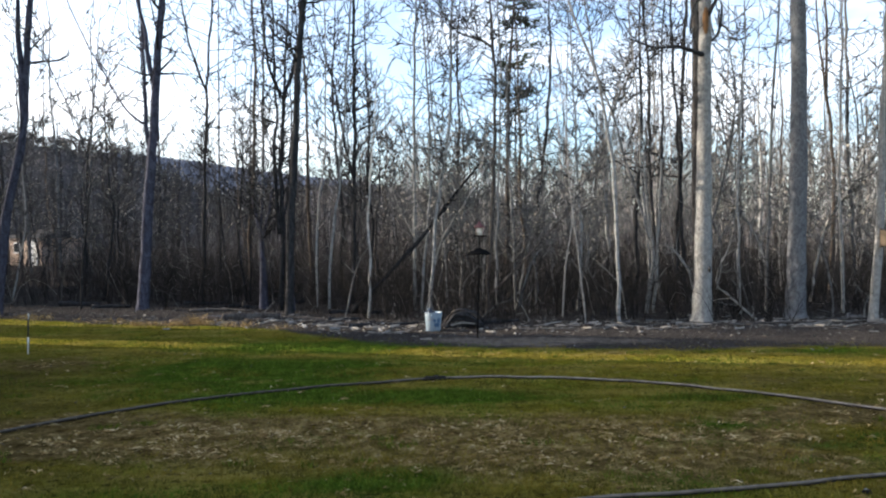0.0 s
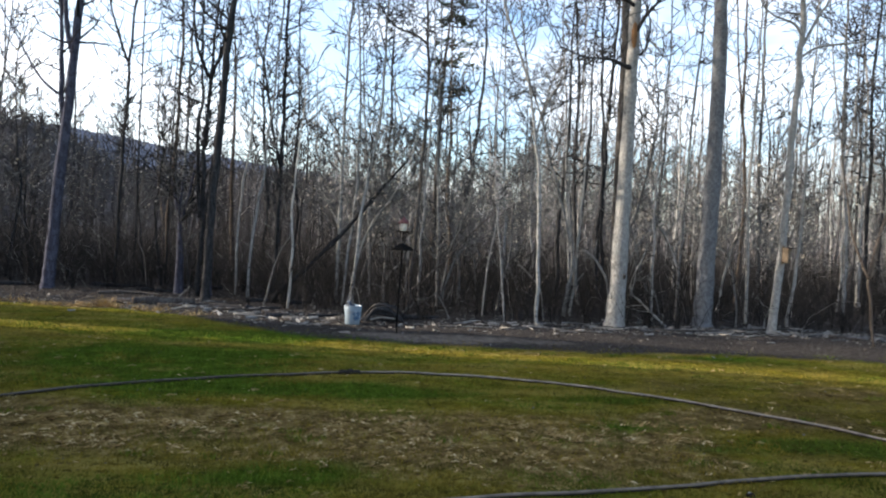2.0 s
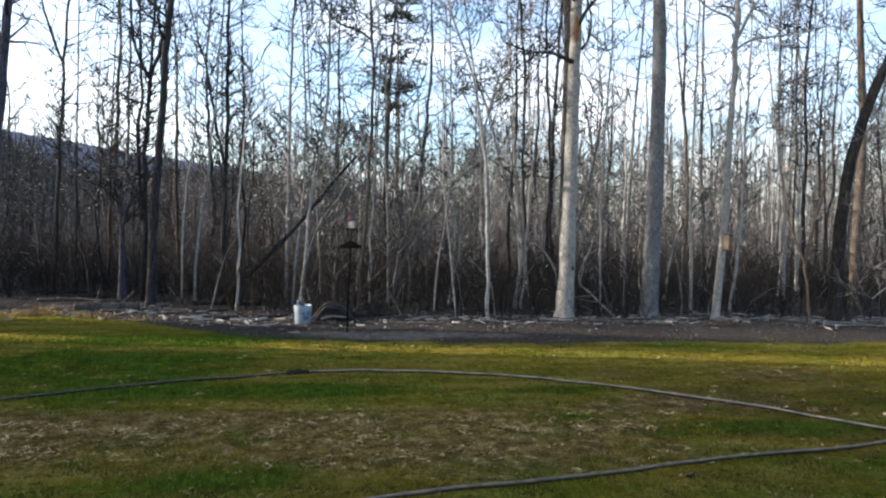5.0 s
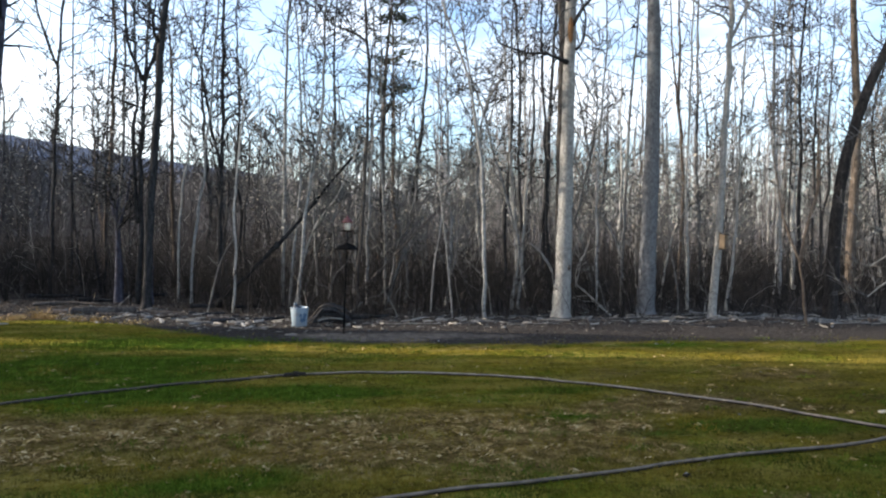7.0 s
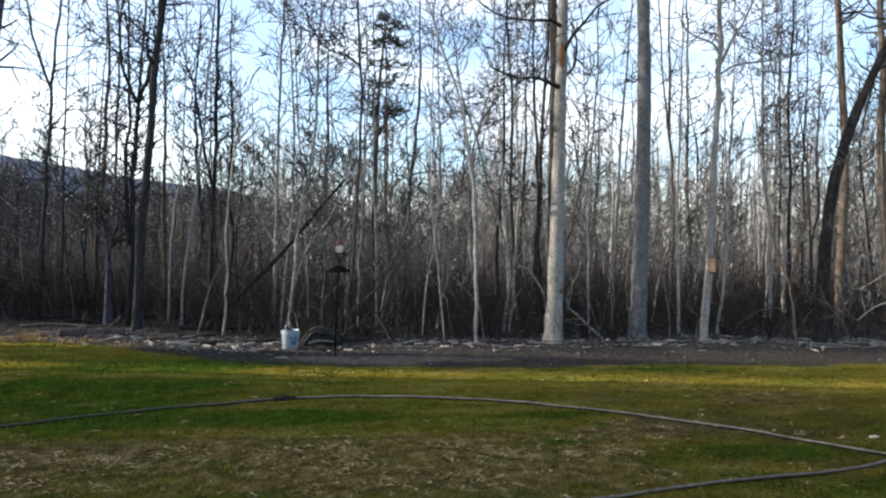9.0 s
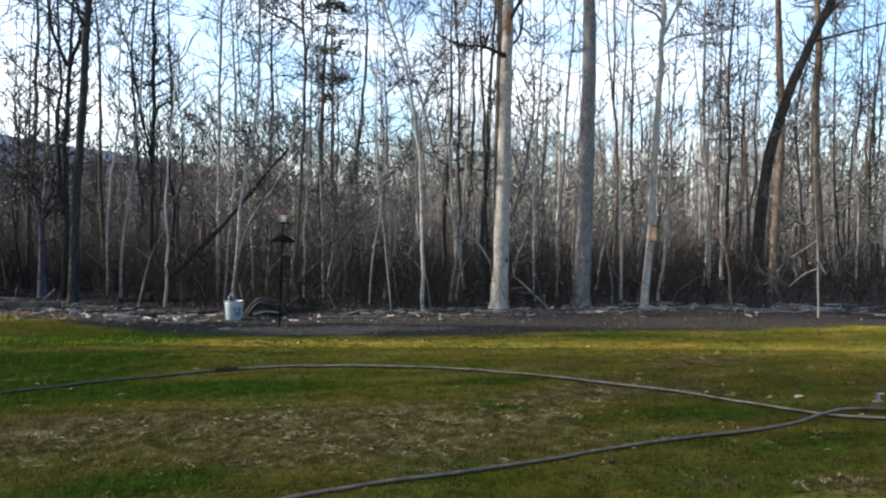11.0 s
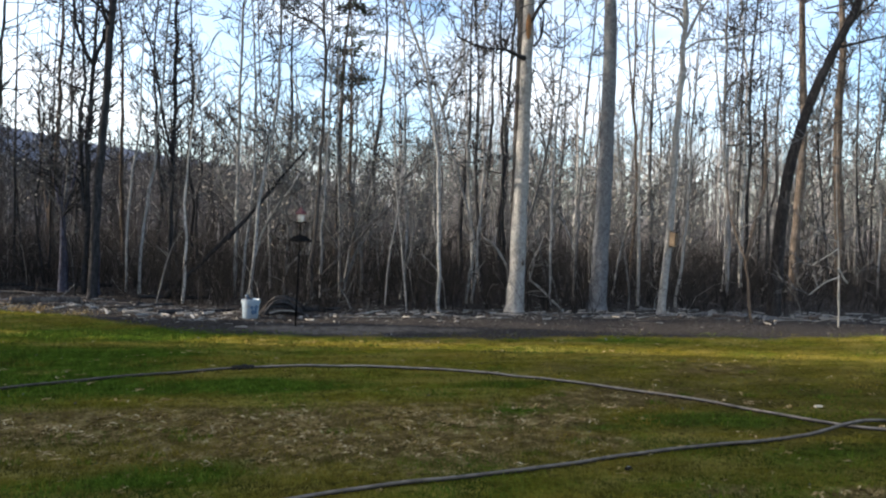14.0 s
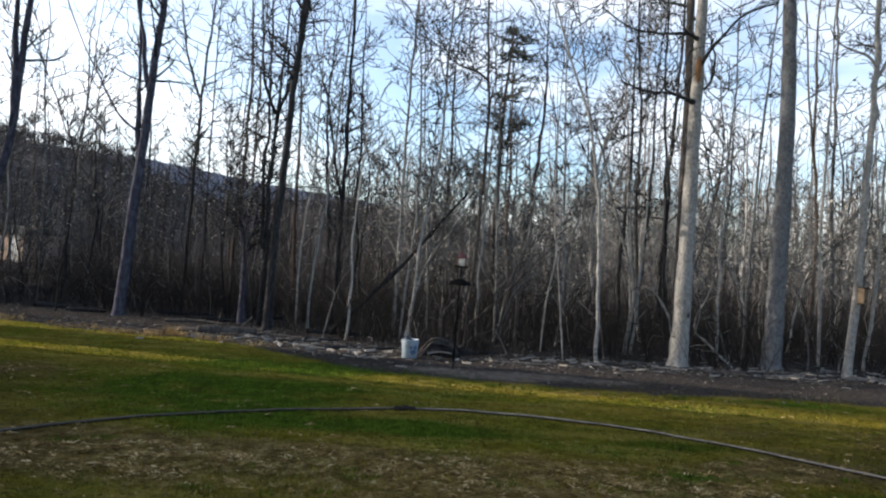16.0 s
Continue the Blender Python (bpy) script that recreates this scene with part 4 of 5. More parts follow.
def shed(x, y):
    """Made-up low shed for sunlit patches far behind the trees, glimpsed through thin brush."""
    root = new("shed")
    root.matrix_basis = pose(x, y, 0, 0, 0, -32)
    bevelled("wall", (-1.9, 0, -0.2), (1.9, 2.6, 1.72), 0.02, HOUSE_WALL, root)
    g = Geo()
    a, b, c, d, e, f = (-2.1, -0.25, 1.723), (2.1, -0.25, 1.723), (2.1, 2.85, 1.723), (-2.1, 2.85, 1.723), (-2.1, 1.3, 2.25), (2.1, 1.3, 2.25)
    for q in ((a, b, f, e), (c, d, e, f), (a, e, d), (b, c, f), (a, d, c, b)):
        g.face(*q)
    g.ob("roof", HOUSE_ROOF, root, "grey shingle roof", False)
    w = bevelled("window", (-1.3, -0.06, 0.75), (-0.5, -0.002, 1.45), 0.01, WHITE, root)
    bevelled("pane", (-1.22, -0.08, 0.83), (-0.58, -0.062, 1.37), 0.004, DARK_GLASS, w)
    bevelled("door", (0.7, -0.06, 0.0), (1.5, -0.002, 1.65), 0.01, WHITE, root)
    return tagged(root, "made-up low peach-coloured shed for sunlit patches far off behind bare trees", "shed")


shed(-26.3, 44.0)


def undergrowth(name, lo, hi, count, tall, seed, label, left=-38, right=52, material=BRUSH):
    """Bare shrubs, arching canes and whips that grow too thick to count."""
    rng = random.Random(seed)
    g = Geo()

    def twigs(at, way, r, n):
        for _ in range(n):
            a = rng.uniform(0, 6.28)
            w = (way * rng.uniform(0.1, 0.8) + Vector((math.cos(a), math.sin(a), rng.uniform(-0.4, 0.9)))).normalized() * rng.uniform(0.10, 0.42)
            m = at + w * 0.5 + Vector((rng.gauss(0, 0.03), rng.gauss(0, 0.03), rng.gauss(0, 0.03)))
            g.tube([at, m, at + w], [r * 0.6, r * 0.5, 0.002], 3, False)

    for i in range(count):
        y = lo + (hi - lo) * rng.random()
        x = 0.3 + (y + 0.9) * math.tan(radians(rng.uniform(left, right)))
        if -31.6 < math.degrees(math.atan2(x - 0.2, y + 0.9)) < -28.2 and y > 18 and rng.random() < 0.6:
            continue
        if y < lawn_edge(x) + 2.9 + 1.6 * noise.noise((x * 0.6, 0, 4)):
            continue
        size = tall * (0.75 + 0.7 * noise.noise((x * 0.5, y * 0.5, seed)))
        root = Vector((x, y, relief(x, y) - 0.03))
        kind = rng.random()
        for k in range(rng.randint(2, 4) if kind < 0.55 else 1):
            h = size * rng.uniform(0.25, 1.0)
            a = rng.uniform(0, 6.28)
            lean = Vector((math.cos(a), math.sin(a), 0)) * (rng.uniform(0.15, 0.75) if kind < 0.8 else rng.uniform(0.5, 1.3))
            drop = rng.uniform(0.0, 0.25) if kind < 0.8 else rng.uniform(0.35, 0.95)     # canes bow over
            r = rng.uniform(0.0035, 0.0085)
            pts = []
            for q in (0, 0.3, 0.6, 0.85, 1.0):
                pts.append(root + lean * h * q ** 1.5 + Vector((rng.gauss(0, 0.035) * q * h, rng.gauss(0, 0.035) * q * h, h * (q - drop * q ** 3))))
            g.tube(pts, [r, r * 0.85, r * 0.65, r * 0.5, 0.0025], 3, False)
            for at in (1, 2, 3, 4):
                twigs(pts[at].lerp(pts[at - 1], rng.random()), (pts[at] - pts[at - 1]).normalized(), r, rng.randint(0, 2))
    tagged(g.ob(name, material), label, "undergrowth", kind="stuff")


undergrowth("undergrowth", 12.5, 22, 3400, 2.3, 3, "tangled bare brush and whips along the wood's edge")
undergrowth("thicket", 19, 40, 2900, 3.6, 4, "dense grey-brown thicket of bare shrubs deeper in the wood", -4, 52, HALF_LIT_BRUSH)
undergrowth("shaded_thicket", 17, 38, 2000, 3.1, 6, "dense thicket with the shade of the wood put into its dark colour", -38, -3, SHADED_BRUSH)


def side_thicket():
    """Dense unseen poles added to shade the yard; low sun slips through their gaps."""
    rng = random.Random(8)
    g = Geo()
    slant = -math.cos(SUN_AZ) / math.sin(SUN_AZ)
    for i in range(2600):
        x, y = rng.uniform(-23, -13.5), rng.uniform(-9, 26)
        s = y + slant * x
        if math.atan2(x - 0.2, y + 0.9) > radians(-37):
            continue
        # Gaps that shape the sun streaks on the lawn.
        if 8.86 < s < 9.08 or 9.20 < s < 9.96 or 11.36 < s < 12.05:
            continue
        h = rng.uniform(9.5, 15.0) if s < 8.4 else (rng.uniform(8.5, 13.0) if s < 11.42 else (rng.uniform(1.5, 3.0) if s < 15.0 else rng.uniform(4.0, 7.5)))
        p, lean = Vector((x, y, -0.05)), Vector((rng.gauss(0, 0.01), rng.gauss(0, 0.01), 1))
        g.tube([p, p + lean * h * 0.5, p + lean * h], [0.045, 0.035, 0.012], 4, False)
        for j in range(3):
            q = p + lean * h * rng.uniform(0.2, 0.95)
            a = rng.gauss(SUN_AZ, 0.12)
            g.tube([q, q + Vector((math.sin(a), math.cos(a), rng.uniform(0.3, 1))) * rng.uniform(0.2, 0.6)], [0.018, 0.006], 3, False)
    tagged(g.ob("side_thicket", BRUSH), "unseen dense pole wood added beside the lawn to shade it", "undergrowth", kind="stuff")


side_thicket()


def pine(x, y, height):
    """A slim pine: level boughs in tiers, longer on its open side, each ending in flat needle pads."""
    rng = random.Random(17)
    root = new("pine_tree")
    root.location = (x, y, -0.03)
    g, c = Geo(), Geo()
    stem(g, [(0, 0, 0), (0.05, 0, 3.6), (0.1, 0, 6.5), (0.25, 0, 8.6), (0.3, 0, height)], [0.085, 0.07, 0.055, 0.03, 0.01], 8, rng)

    def pad(o, wide):
        for j in range(int(5 + 26 * wide)):
            q = o + Vector((rng.gauss(0, wide * 0.6), rng.gauss(0, wide * 0.5), rng.gauss(0.03, 0.06)))
            for k in range(26):
                u = Vector((rng.gauss(0, 1), rng.gauss(0, 1), rng.gauss(0.45, 0.4))).normalized() * rng.uniform(0.06, 0.14)
                n = u.orthogonal().normalized() * 0.010
                c.face(q - n, q + n, q + u)

    tiers = [(5.6, 0.7), (6.1, 0.9), (6.25, 0.6), (7.05, 1.0), (7.2, 0.7), (7.75, 1.25), (8.35, 0.9), (8.5, 0.5), (8.95, 0.8), (9.25, 0.6)]
    for z, reach in tiers:
        p0 = Vector((0.1 + 0.015 * z, 0, z))
        for a, k in ((rng.gauss(0.0, 0.4), 1.0), (rng.gauss(0.2, 1.0), 0.6), (rng.gauss(3.1, 0.7), 0.35)):
            n = reach * k * rng.uniform(0.8, 1.1)
            d = Vector((math.cos(a), math.sin(a), rng.uniform(-0.12, 0.18)))
            tip = p0 + d * n
            g.tube([p0, p0 + d * n * 0.55 - Vector((0, 0, 0.05)), tip], [0.02, 0.014, 0.007], 4, False)
            for q in ((1.0, 0.27), (0.7, 0.24), (0.42, 0.16)):
                if rng.random() < 0.72:
                    pad(p0.lerp(tip, q[0]) + Vector((0, rng.gauss(0, 0.08), rng.gauss(0.03, 0.03))), q[1] * min(n + 0.25, 1.1))
    g.ob("trunk", BARK["brown"], root)
    c.ob("crown", NEEDLE, root, "dark olive needle tufts", False)
    return tagged(root, "young pine with sparse dark needle tufts among bare trees", "pine tree")


pine(2.2, 22.0, 9.6)

# ---- limbs and marks of the broad pale tree ----


def limb(parent, name, pts, r, seed, material, twigs=7):
    rng = random.Random(seed)
    g = Geo()
    o = parent.location
    line, rr = stem(g, [Vector(p) - o for p in pts], [r, r * 0.8, r * 0.6, r * 0.45, r * 0.3][:len(pts)], 8, rng)
    for i in range(twigs):
        k = rng.randrange(3, len(line))
        d = (line[k] - line[k - 1]).normalized()
        u = d.orthogonal()
        u.rotate(Matrix.Rotation(rng.uniform(0, 6.28), 3, d))
        branch(g, line[k], d * 0.7 + u * 0.7 + Vector((0, 0, 0.4)), rng.uniform(0.4, 1.1), rr[k] * 0.5, 1, rng)
    g.ob(name, material, parent)


broad = min((o for o in bpy.data.objects if o.name.split(".")[0] == "tree"), key=lambda o: (o.location.x - 5.14) ** 2 + (o.location.y - 12.82) ** 2)
limb(broad, "limb", [(5.2, 12.75, 5.10), (4.95, 12.6, 5.13), (4.63, 12.6, 5.22), (4.18, 12.6, 5.22), (3.70, 12.6, 5.38)], 0.05, 1, BARK["dark"])
limb(broad, "limb", [(5.2, 12.75, 5.75), (5.35, 12.6, 6.10), (5.60, 12.6, 6.40), (5.95, 12.6, 6.80), (6.6, 12.6, 7.1)], 0.045, 2, BARK["dark"])
limb(broad, "limb", [(5.2, 12.75, 6.30), (4.9, 12.6, 6.38), (4.40, 12.6, 6.35), (3.80, 12.6, 6.43), (3.2, 12.5, 6.75)], 0.04, 3, BARK["dark"])
limb(broad, "limb", [(5.3, 12.7, 5.35), (5.42, 12.62, 5.55), (5.45, 12.6, 5.95), (5.38, 12.62, 6.2)], 0.03, 4, BARK["dark"], 3)


def mark(parent, name, at, rx, rz, material, label):
    """A scar or knot that hugs the trunk."""
    g = Geo()
    o = parent.location
    rings = []
    for j, k in enumerate((0.0, 0.6, 1.0)):
        rings.append([Vector(at) - o + Vector((math.cos(a) * rx * k, -0.02 * (1 - k * k) + 0.35 * (rx * k * math.cos(a)) ** 2 / rx, math.sin(a) * rz * k)) for a in [2 * math.pi * i / 14 for i in range(14)]])
    for i in range(14):
        e = (i + 1) % 14
        g.face(rings[0][0], rings[1][i], rings[1][e])
        g.face(rings[1][i], rings[2][i], rings[2][e], rings[1][e])
    g.ob(name, material, parent, label)


mark(broad, "knot", (5.22, 12.615, 1.02), 0.03, 0.06, HOLE, "small dark knot")
mark(broad, "wound", (5.16, 12.625, 5.72), 0.06, 0.26, RAW, "torn orange wood where bark is missing")

# ---- dead wood ----


def dead_limb(name, pts, r, material, label, twigs=0, seed=0):
    """A dead stem or stick through a few points, thinning to its end, with stubs."""
    rng = random.Random(seed + int(pts[0][0] * 100))
    root = new(name)
    base = Vector(pts[0])
    root.location = base
    g = Geo()
    rel = [Vector(p) - base for p in pts]
    line, rr = stem(g, rel, [r * (1 - 0.6 * i / (len(rel) - 1)) for i in range(len(rel))], 7, rng, 0.3)
    for i in range(twigs):
        k = rng.randrange(1, len(line))
        a = (line[min(k + 1, len(line) - 1)] - line[k - 1]).normalized()
        o = a.orthogonal()
        o.rotate(Matrix.Rotation(rng.uniform(0, 6.28), 3, a))
        branch(g, line[k], a * 0.6 + o, rng.uniform(0.15, 0.5), rr[k] * 0.4, 0, rng)
    g.ob("limb", material, root)
    return tagged(root, label, "dead branch")


dead_limb("leaning_dead_tree", [(-1.86, 14.9, 0.02), (-0.95, 14.9, 0.98), (-0.10, 14.9, 1.92), (0.45, 14.9, 2.62), (0.98, 14.9, 3.28)], 0.050, BARK["dark"],
          "dark dead trunk leaning slantwise against other trees", 14)
for pts, r, mat in (
        ([(0.75, 14.6, 0.0), (1.29, 14.6, 0.51), (1.77, 14.6, 0.99), (2.24, 14.6, 1.51), (2.84, 14.6, 2.11)], 0.034, "umber"),
        ([(1.70, 14.3, 0.0), (1.94, 14.3, 0.79), (2.08, 14.3, 1.17), (2.30, 14.3, 1.45), (2.45, 14.3, 1.61)], 0.030, "grey"),
        ([(0.55, 14.0, 0.0), (0.60, 14.0, 0.68), (0.82, 14.0, 0.97), (0.96, 14.0, 1.18)], 0.020, "grey"),
        ([(0.95, 13.6, 0.02), (1.28, 13.6, 0.29), (1.53, 13.6, 0.38), (1.75, 13.6, 0.59)], 0.022, "grey"),
        ([(1.86, 13.1, 0.0), (1.78, 13.1, 0.20), (1.61, 13.1, 0.46)], 0.015, "grey"),
        ([(3.85, 13.4, 0.0), (3.74, 13.4, 0.62), (3.48, 13.4, 0.95), (3.29, 13.4, 1.11)], 0.016, "ash"),
        ([(5.55, 14.2, 0.0), (5.42, 14.2, 0.75), (5.22, 14.2, 1.11), (5.08, 14.2, 1.32), (4.86, 14.2, 1.47)], 0.034, "ash"),
        ([(4.50, 14.3, 0.0), (4.60, 14.3, 0.8), (4.66, 14.3, 1.40), (4.57, 14.3, 1.81), (4.50, 14.3, 2.50), (4.46, 14.3, 3.4)], 0.042, "ash"),
        ([(4.68, 14.4, 0.0), (4.74, 14.4, 0.8), (4.77, 14.4, 1.60), (4.81, 14.4, 2.05), (4.81, 14.4, 2.51), (4.86, 14.4, 3.3)], 0.036, "ash"),
        ([(-1.9, 14.0, 0.0), (-1.77, 14.0, 0.60), (-1.59, 14.0, 1.18), (-1.41, 14.0, 1.47)], 0.014, "grey"),
        ([(6.32, 13.1, 0.0), (6.03, 13.1, 0.24), (5.75, 13.1, 0.50), (5.56, 13.1, 0.68), (5.59, 13.1, 1.02), (5.74, 13.1, 1.35), (5.84, 13.1, 1.69)], 0.021, "ash"),
        ([(5.52, 13.06, 0.60), (5.62, 13.06, 1.12), (5.50, 13.06, 1.50)], 0.014, "ash"),
        ([(6.38, 13.5, 0.0), (6.25, 13.5, 0.55), (6.02, 13.5, 1.05)], 0.015, "grey"),
        ([(8.55, 13.3, 0.0), (8.60, 13.3, 0.28), (8.74, 13.3, 0.55)], 0.020, "ash"),
        ([(8.00, 13.4, 0.0), (7.95, 13.4, 0.6), (7.86, 13.4, 1.07), (7.70, 13.4, 1.66)], 0.020, "grey")):
    dead_limb("dead_branch", pts, r, BARK[mat], "bare dead branch propped aslant in the brush", 4)


def debris_line(x):
    """Where fallen limbs and chips gathered, a little inside the wood."""
    return lawn_edge(x) + float(np.interp(x, [-9, -4, -1.5, 0.5, 3, 6, 12], [0.7, 1.0, 1.6, 2.2, 2.7, 2.9, 2.6]))


def litter_sticks():
    """Sawn and broken limbs strewn along the edge of the wood."""
    rng = random.Random(23)
    for i in range(240):
        x = rng.choice((rng.uniform(-3.6, -0.6), rng.uniform(2.5, 13.5), rng.uniform(4.5, 13.5), rng.uniform(1, 12.5)))
        y = debris_line(x) + max(rng.gauss(0.1, 0.45), -0.7)
        n, r = (rng.uniform(0.12, 0.5) * rng.choice((1, 1, 2.4)), rng.uniform(0.006, 0.017)) if x > 1 else (rng.uniform(0.08, 0.28), rng.uniform(0.010, 0.022))
        a = rng.gauss(0, 0.5)
        d = Vector((math.cos(a), math.sin(a), 0)) * n
        z = [relief(x + d.x * k, y + d.y * k) + r * 0.7 for k in (0, 0.5, 1)]
        pts = [(x, y, z[0]), (x + d.x * 0.5 + rng.gauss(0, 0.008), y + d.y * 0.5 + rng.gauss(0, 0.012), z[1] + rng.uniform(0, 0.02)), (x + d.x, y + d.y, z[2] + rng.choice((0, 0, 0.02)))]
        o = dead_limb("fallen_branch", pts, r, rng.choice((PALE_WOOD, BARK["grey"], PALE_WOOD, BARK["grey"], BARK["dark"])), "weathered fallen branch lying among dead leaves", 0, i)
        tagged(o, group="branches along the wood's edge")


def logs():
    """Short thick lengths of fallen wood heaped at the edge."""
    rng = random.Random(29)
    for i in range(26):
        x = rng.choice((rng.uniform(-5.5, -0.6), rng.uniform(-5.5, -0.6), rng.uniform(5, 12)))
        y = debris_line(x) + rng.uniform(-0.4, 0.9)
        n, r, a = rng.uniform(0.25, 0.7), rng.uniform(0.025, 0.055), rng.gauss(0, 0.5)
        d = Vector((math.cos(a), math.sin(a), 0)) * n
        pts = [(x + d.x * k, y + d.y * k + rng.gauss(0, 0.015), relief(x + d.x * k, y + d.y * k) + r * 0.6) for k in (0, 0.5, 1)]
        o = dead_limb("fallen_log", pts, r, rng.choice((BARK["dark"], BARK["grey"], BARK["brown"], BARK["dark"])), "short weathered log lying among dead leaves", rng.choice((0, 1, 2)), 300 + i)
        tagged(o, group="logs along the wood's edge")

    for x, y, n, r, a in ((-8.4, 16.4, 0.9, 0.075, 0.1), (-9.6, 17.2, 1.1, 0.09, -0.2), (-6.4, 17.0, 1.2, 0.06, 0.25), (-5.0, 16.2, 0.8, 0.055, -0.15), (-4.7, 17.4, 1.3, 0.07, 0.05), (-2.4, 14.9, 1.4, 0.06, 0.12), (0.5, 13.2, 1.0, 0.06, -0.2), (0.9, 12.9, 0.8, 0.05, 0.3)):
        pts = [(x + n * k * math.cos(a), y + n * k * math.sin(a), relief(x + n * k * math.cos(a), y + n * k * math.sin(a)) + r * 0.6) for k in (0, 0.5, 1)]
        o = dead_limb("fallen_log", pts, r, BARK["dark"], "thick dark rotting log lying among dead leaves", 3, 400)
        tagged(o, group="logs along the wood's edge")


litter_sticks()
logs()


def sawn_log(x, y, length, r, turn):
    """A stout log with a sawn end, half sunk in leaves."""
    rng = random.Random(61)
    root = new("sawn_log")
    root.matrix_basis = pose(x, y, relief(x, y) + r * 0.55, 0, 0, turn)
    g = Geo()
    pts = [(length * k, 0.02 * math.sin(5 * k), 0.012 * math.sin(9 * k)) for k in (0, 0.25, 0.5, 0.75, 1.0)]
    stem(g, pts, [r, r * 1.04, r * 0.96, r * 0.9, r * 0.8], 14, rng, 0.2)
    g.ob("bark", BARK["umber"], root)
    g = Geo()
    g.tube([(-0.008, 0, 0), (0.004, 0, 0)], [r * 0.88, r * 0.9], 18)
    g.ob("sawn_end", SAWN, root, "orange-brown sawn face")
    return tagged(root, "stout grey-brown log with an orange sawn end", "log")


sawn_log(-4.36, 13.62, 1.15, 0.088, 14)
for pts, r in (([(5.5, 12.3, 0.02), (6.8, 12.45, 0.02), (8.0, 12.3, 0.02)], 0.022), ([(8.9, 12.5, 0.02), (9.6, 12.4, 0.03), (10.6, 12.55, 0.02)], 0.028),
               ([(-2.6, 13.0, 0.04), (-2.2, 12.95, 0.06), (-1.9, 13.1, 0.04)], 0.03), ([(-5.6, 15.2, 0.04), (-4.9, 15.3, 0.06), (-4.2, 15.1, 0.04)], 0.04)):
    dead_limb("fallen_log", pts, r, BARK["umber"], "grey-brown weathered log lying along the wood's edge", 1)


dead_limb("dead_branch", [(0.30, 12.22, 0.04), (0.5, 12.2, 0.09), (0.76, 12.22, 0.07)], 0.020, PALE_WOOD, "short pale branch lying before a dark heap of limbs", 0)


def specks(name, n, spot, size, material, label, flat, seed):
    """Leaves, chips or stalks lying where spot() puts them."""
    rng = random.Random(seed)
    g = Geo()
    while len(g.f) < n:
        q = spot(rng)
        if q is None:
            continue
        x, y = q
        s = rng.uniform(*size) * (min(0.5 + 0.09 * (y - 3.0), 1.0) if material is STRAW else 1.0)
        a = rng.gauss(0, 0.5) if material is PALE_WOOD else rng.uniform(0, 6.28)
        u = Vector((math.cos(a), math.sin(a), rng.gauss(0, flat))) * s
        v = Vector((-math.sin(a), math.cos(a), rng.gauss(0, flat * 1.5))) * s * (0.11 if material in (STRAW, PALE_WOOD) else rng.uniform(0.25, 0.5))
        p = Vector((x, y, relief(x, y) + rng.uniform(0.004, 0.02)))
        g.face(p - u * 0.5, p + v * 0.5 + Vector((0, 0, s * 0.12)), p + u * 0.5, p - v * 0.5)
    return tagged(g.ob(name, material, smooth=False), label, "litter", kind="stuff")


def on_floor(rng):
    y = rng.uniform(8.5, 19)
    x = 0.3 + (y + 1) * math.tan(radians(rng.uniform(-36, 46)))
    return (x, y) if y > lawn_edge(x) + rng.gauss(0.1, 0.3) and rng.random() < (1.15 - (y - 9) * 0.06) * (0.25 if y < debris_line(x) - 0.7 else 1.0) else None


def on_bare_lawn(rng):
    x, y = rng.uniform(-7, 8), rng.uniform(3.0, 9.5)
    return (x, y) if y < lawn_edge(x) and rng.random() < dryness(x, y) ** 2 * (0.18 + 1.75 * max(noise.noise((x * 2.2, y * 3.5, 61)), 0)) * (1.0 if y < 5.6 else 0.18) + 0.005 else None


def on_lawn(rng):
    x, y = rng.uniform(-9, 11), rng.uniform(3.0, 14)
    return (x, y) if y < lawn_edge(x) + 0.2 else None


def chunks():
    """Split billets and broken chunks of wood with pale torn faces, dumped at the edge."""
    rng = random.Random(71)
    for i in range(52):
        x = rng.uniform(-3.0, -0.6) if i < 26 else rng.uniform(4.8, 12.0)
        y = debris_line(x) + rng.gauss(-0.1, 0.35)
        n, w, h = rng.uniform(0.04, 0.13), rng.uniform(0.02, 0.04), rng.uniform(0.012, 0.032)
        bm = bmesh.new()
        bmesh.ops.create_cube(bm, size=1)
        bmesh.ops.subdivide_edges(bm, edges=bm.edges[:], cuts=1, use_grid_fill=True)
        for v in bm.verts:
            k = 1 - 0.35 * abs(v.co.x) - 0.3 * abs(v.co.y * v.co.z) * 4
            v.co = Vector((v.co.x * 2 * n * rng.uniform(0.75, 1.1), v.co.y * 2 * w * k * rng.uniform(0.7, 1.15), v.co.z * 2 * h * k * rng.uniform(0.7, 1.15)))
        me = bpy.data.meshes.new("wood_chunk")
        bm.to_mesh(me)
        bm.free()
        me.materials.append(rng.choice((PALE_WOOD, PALE_WOOD, CHUNK_GREY, BARK["brown"], BARK["grey"])))
        o = new("wood_chunk", me)
        o.matrix_basis = pose(x, y, relief(x, y) + h * 0.75, rng.gauss(0, 14), rng.gauss(0, 12), rng.gauss(0, 40))
        tagged(o, "broken chunk of weathered split wood among dead leaves", "wood chunk", "chunks along the wood's edge")


chunks()
specks("leaf_litter", 15000, on_floor, (0.025, 0.07), LEAF, "dead brown and grey leaves covering the forest floor", 0.35, 31)


def along_edge(rng):
    x = rng.choice((rng.uniform(-4.5, 0), rng.uniform(-10, 13), rng.uniform(2, 13)))
    return x, debris_line(x) + max(rng.gauss(0.0, 0.55), -1.1)


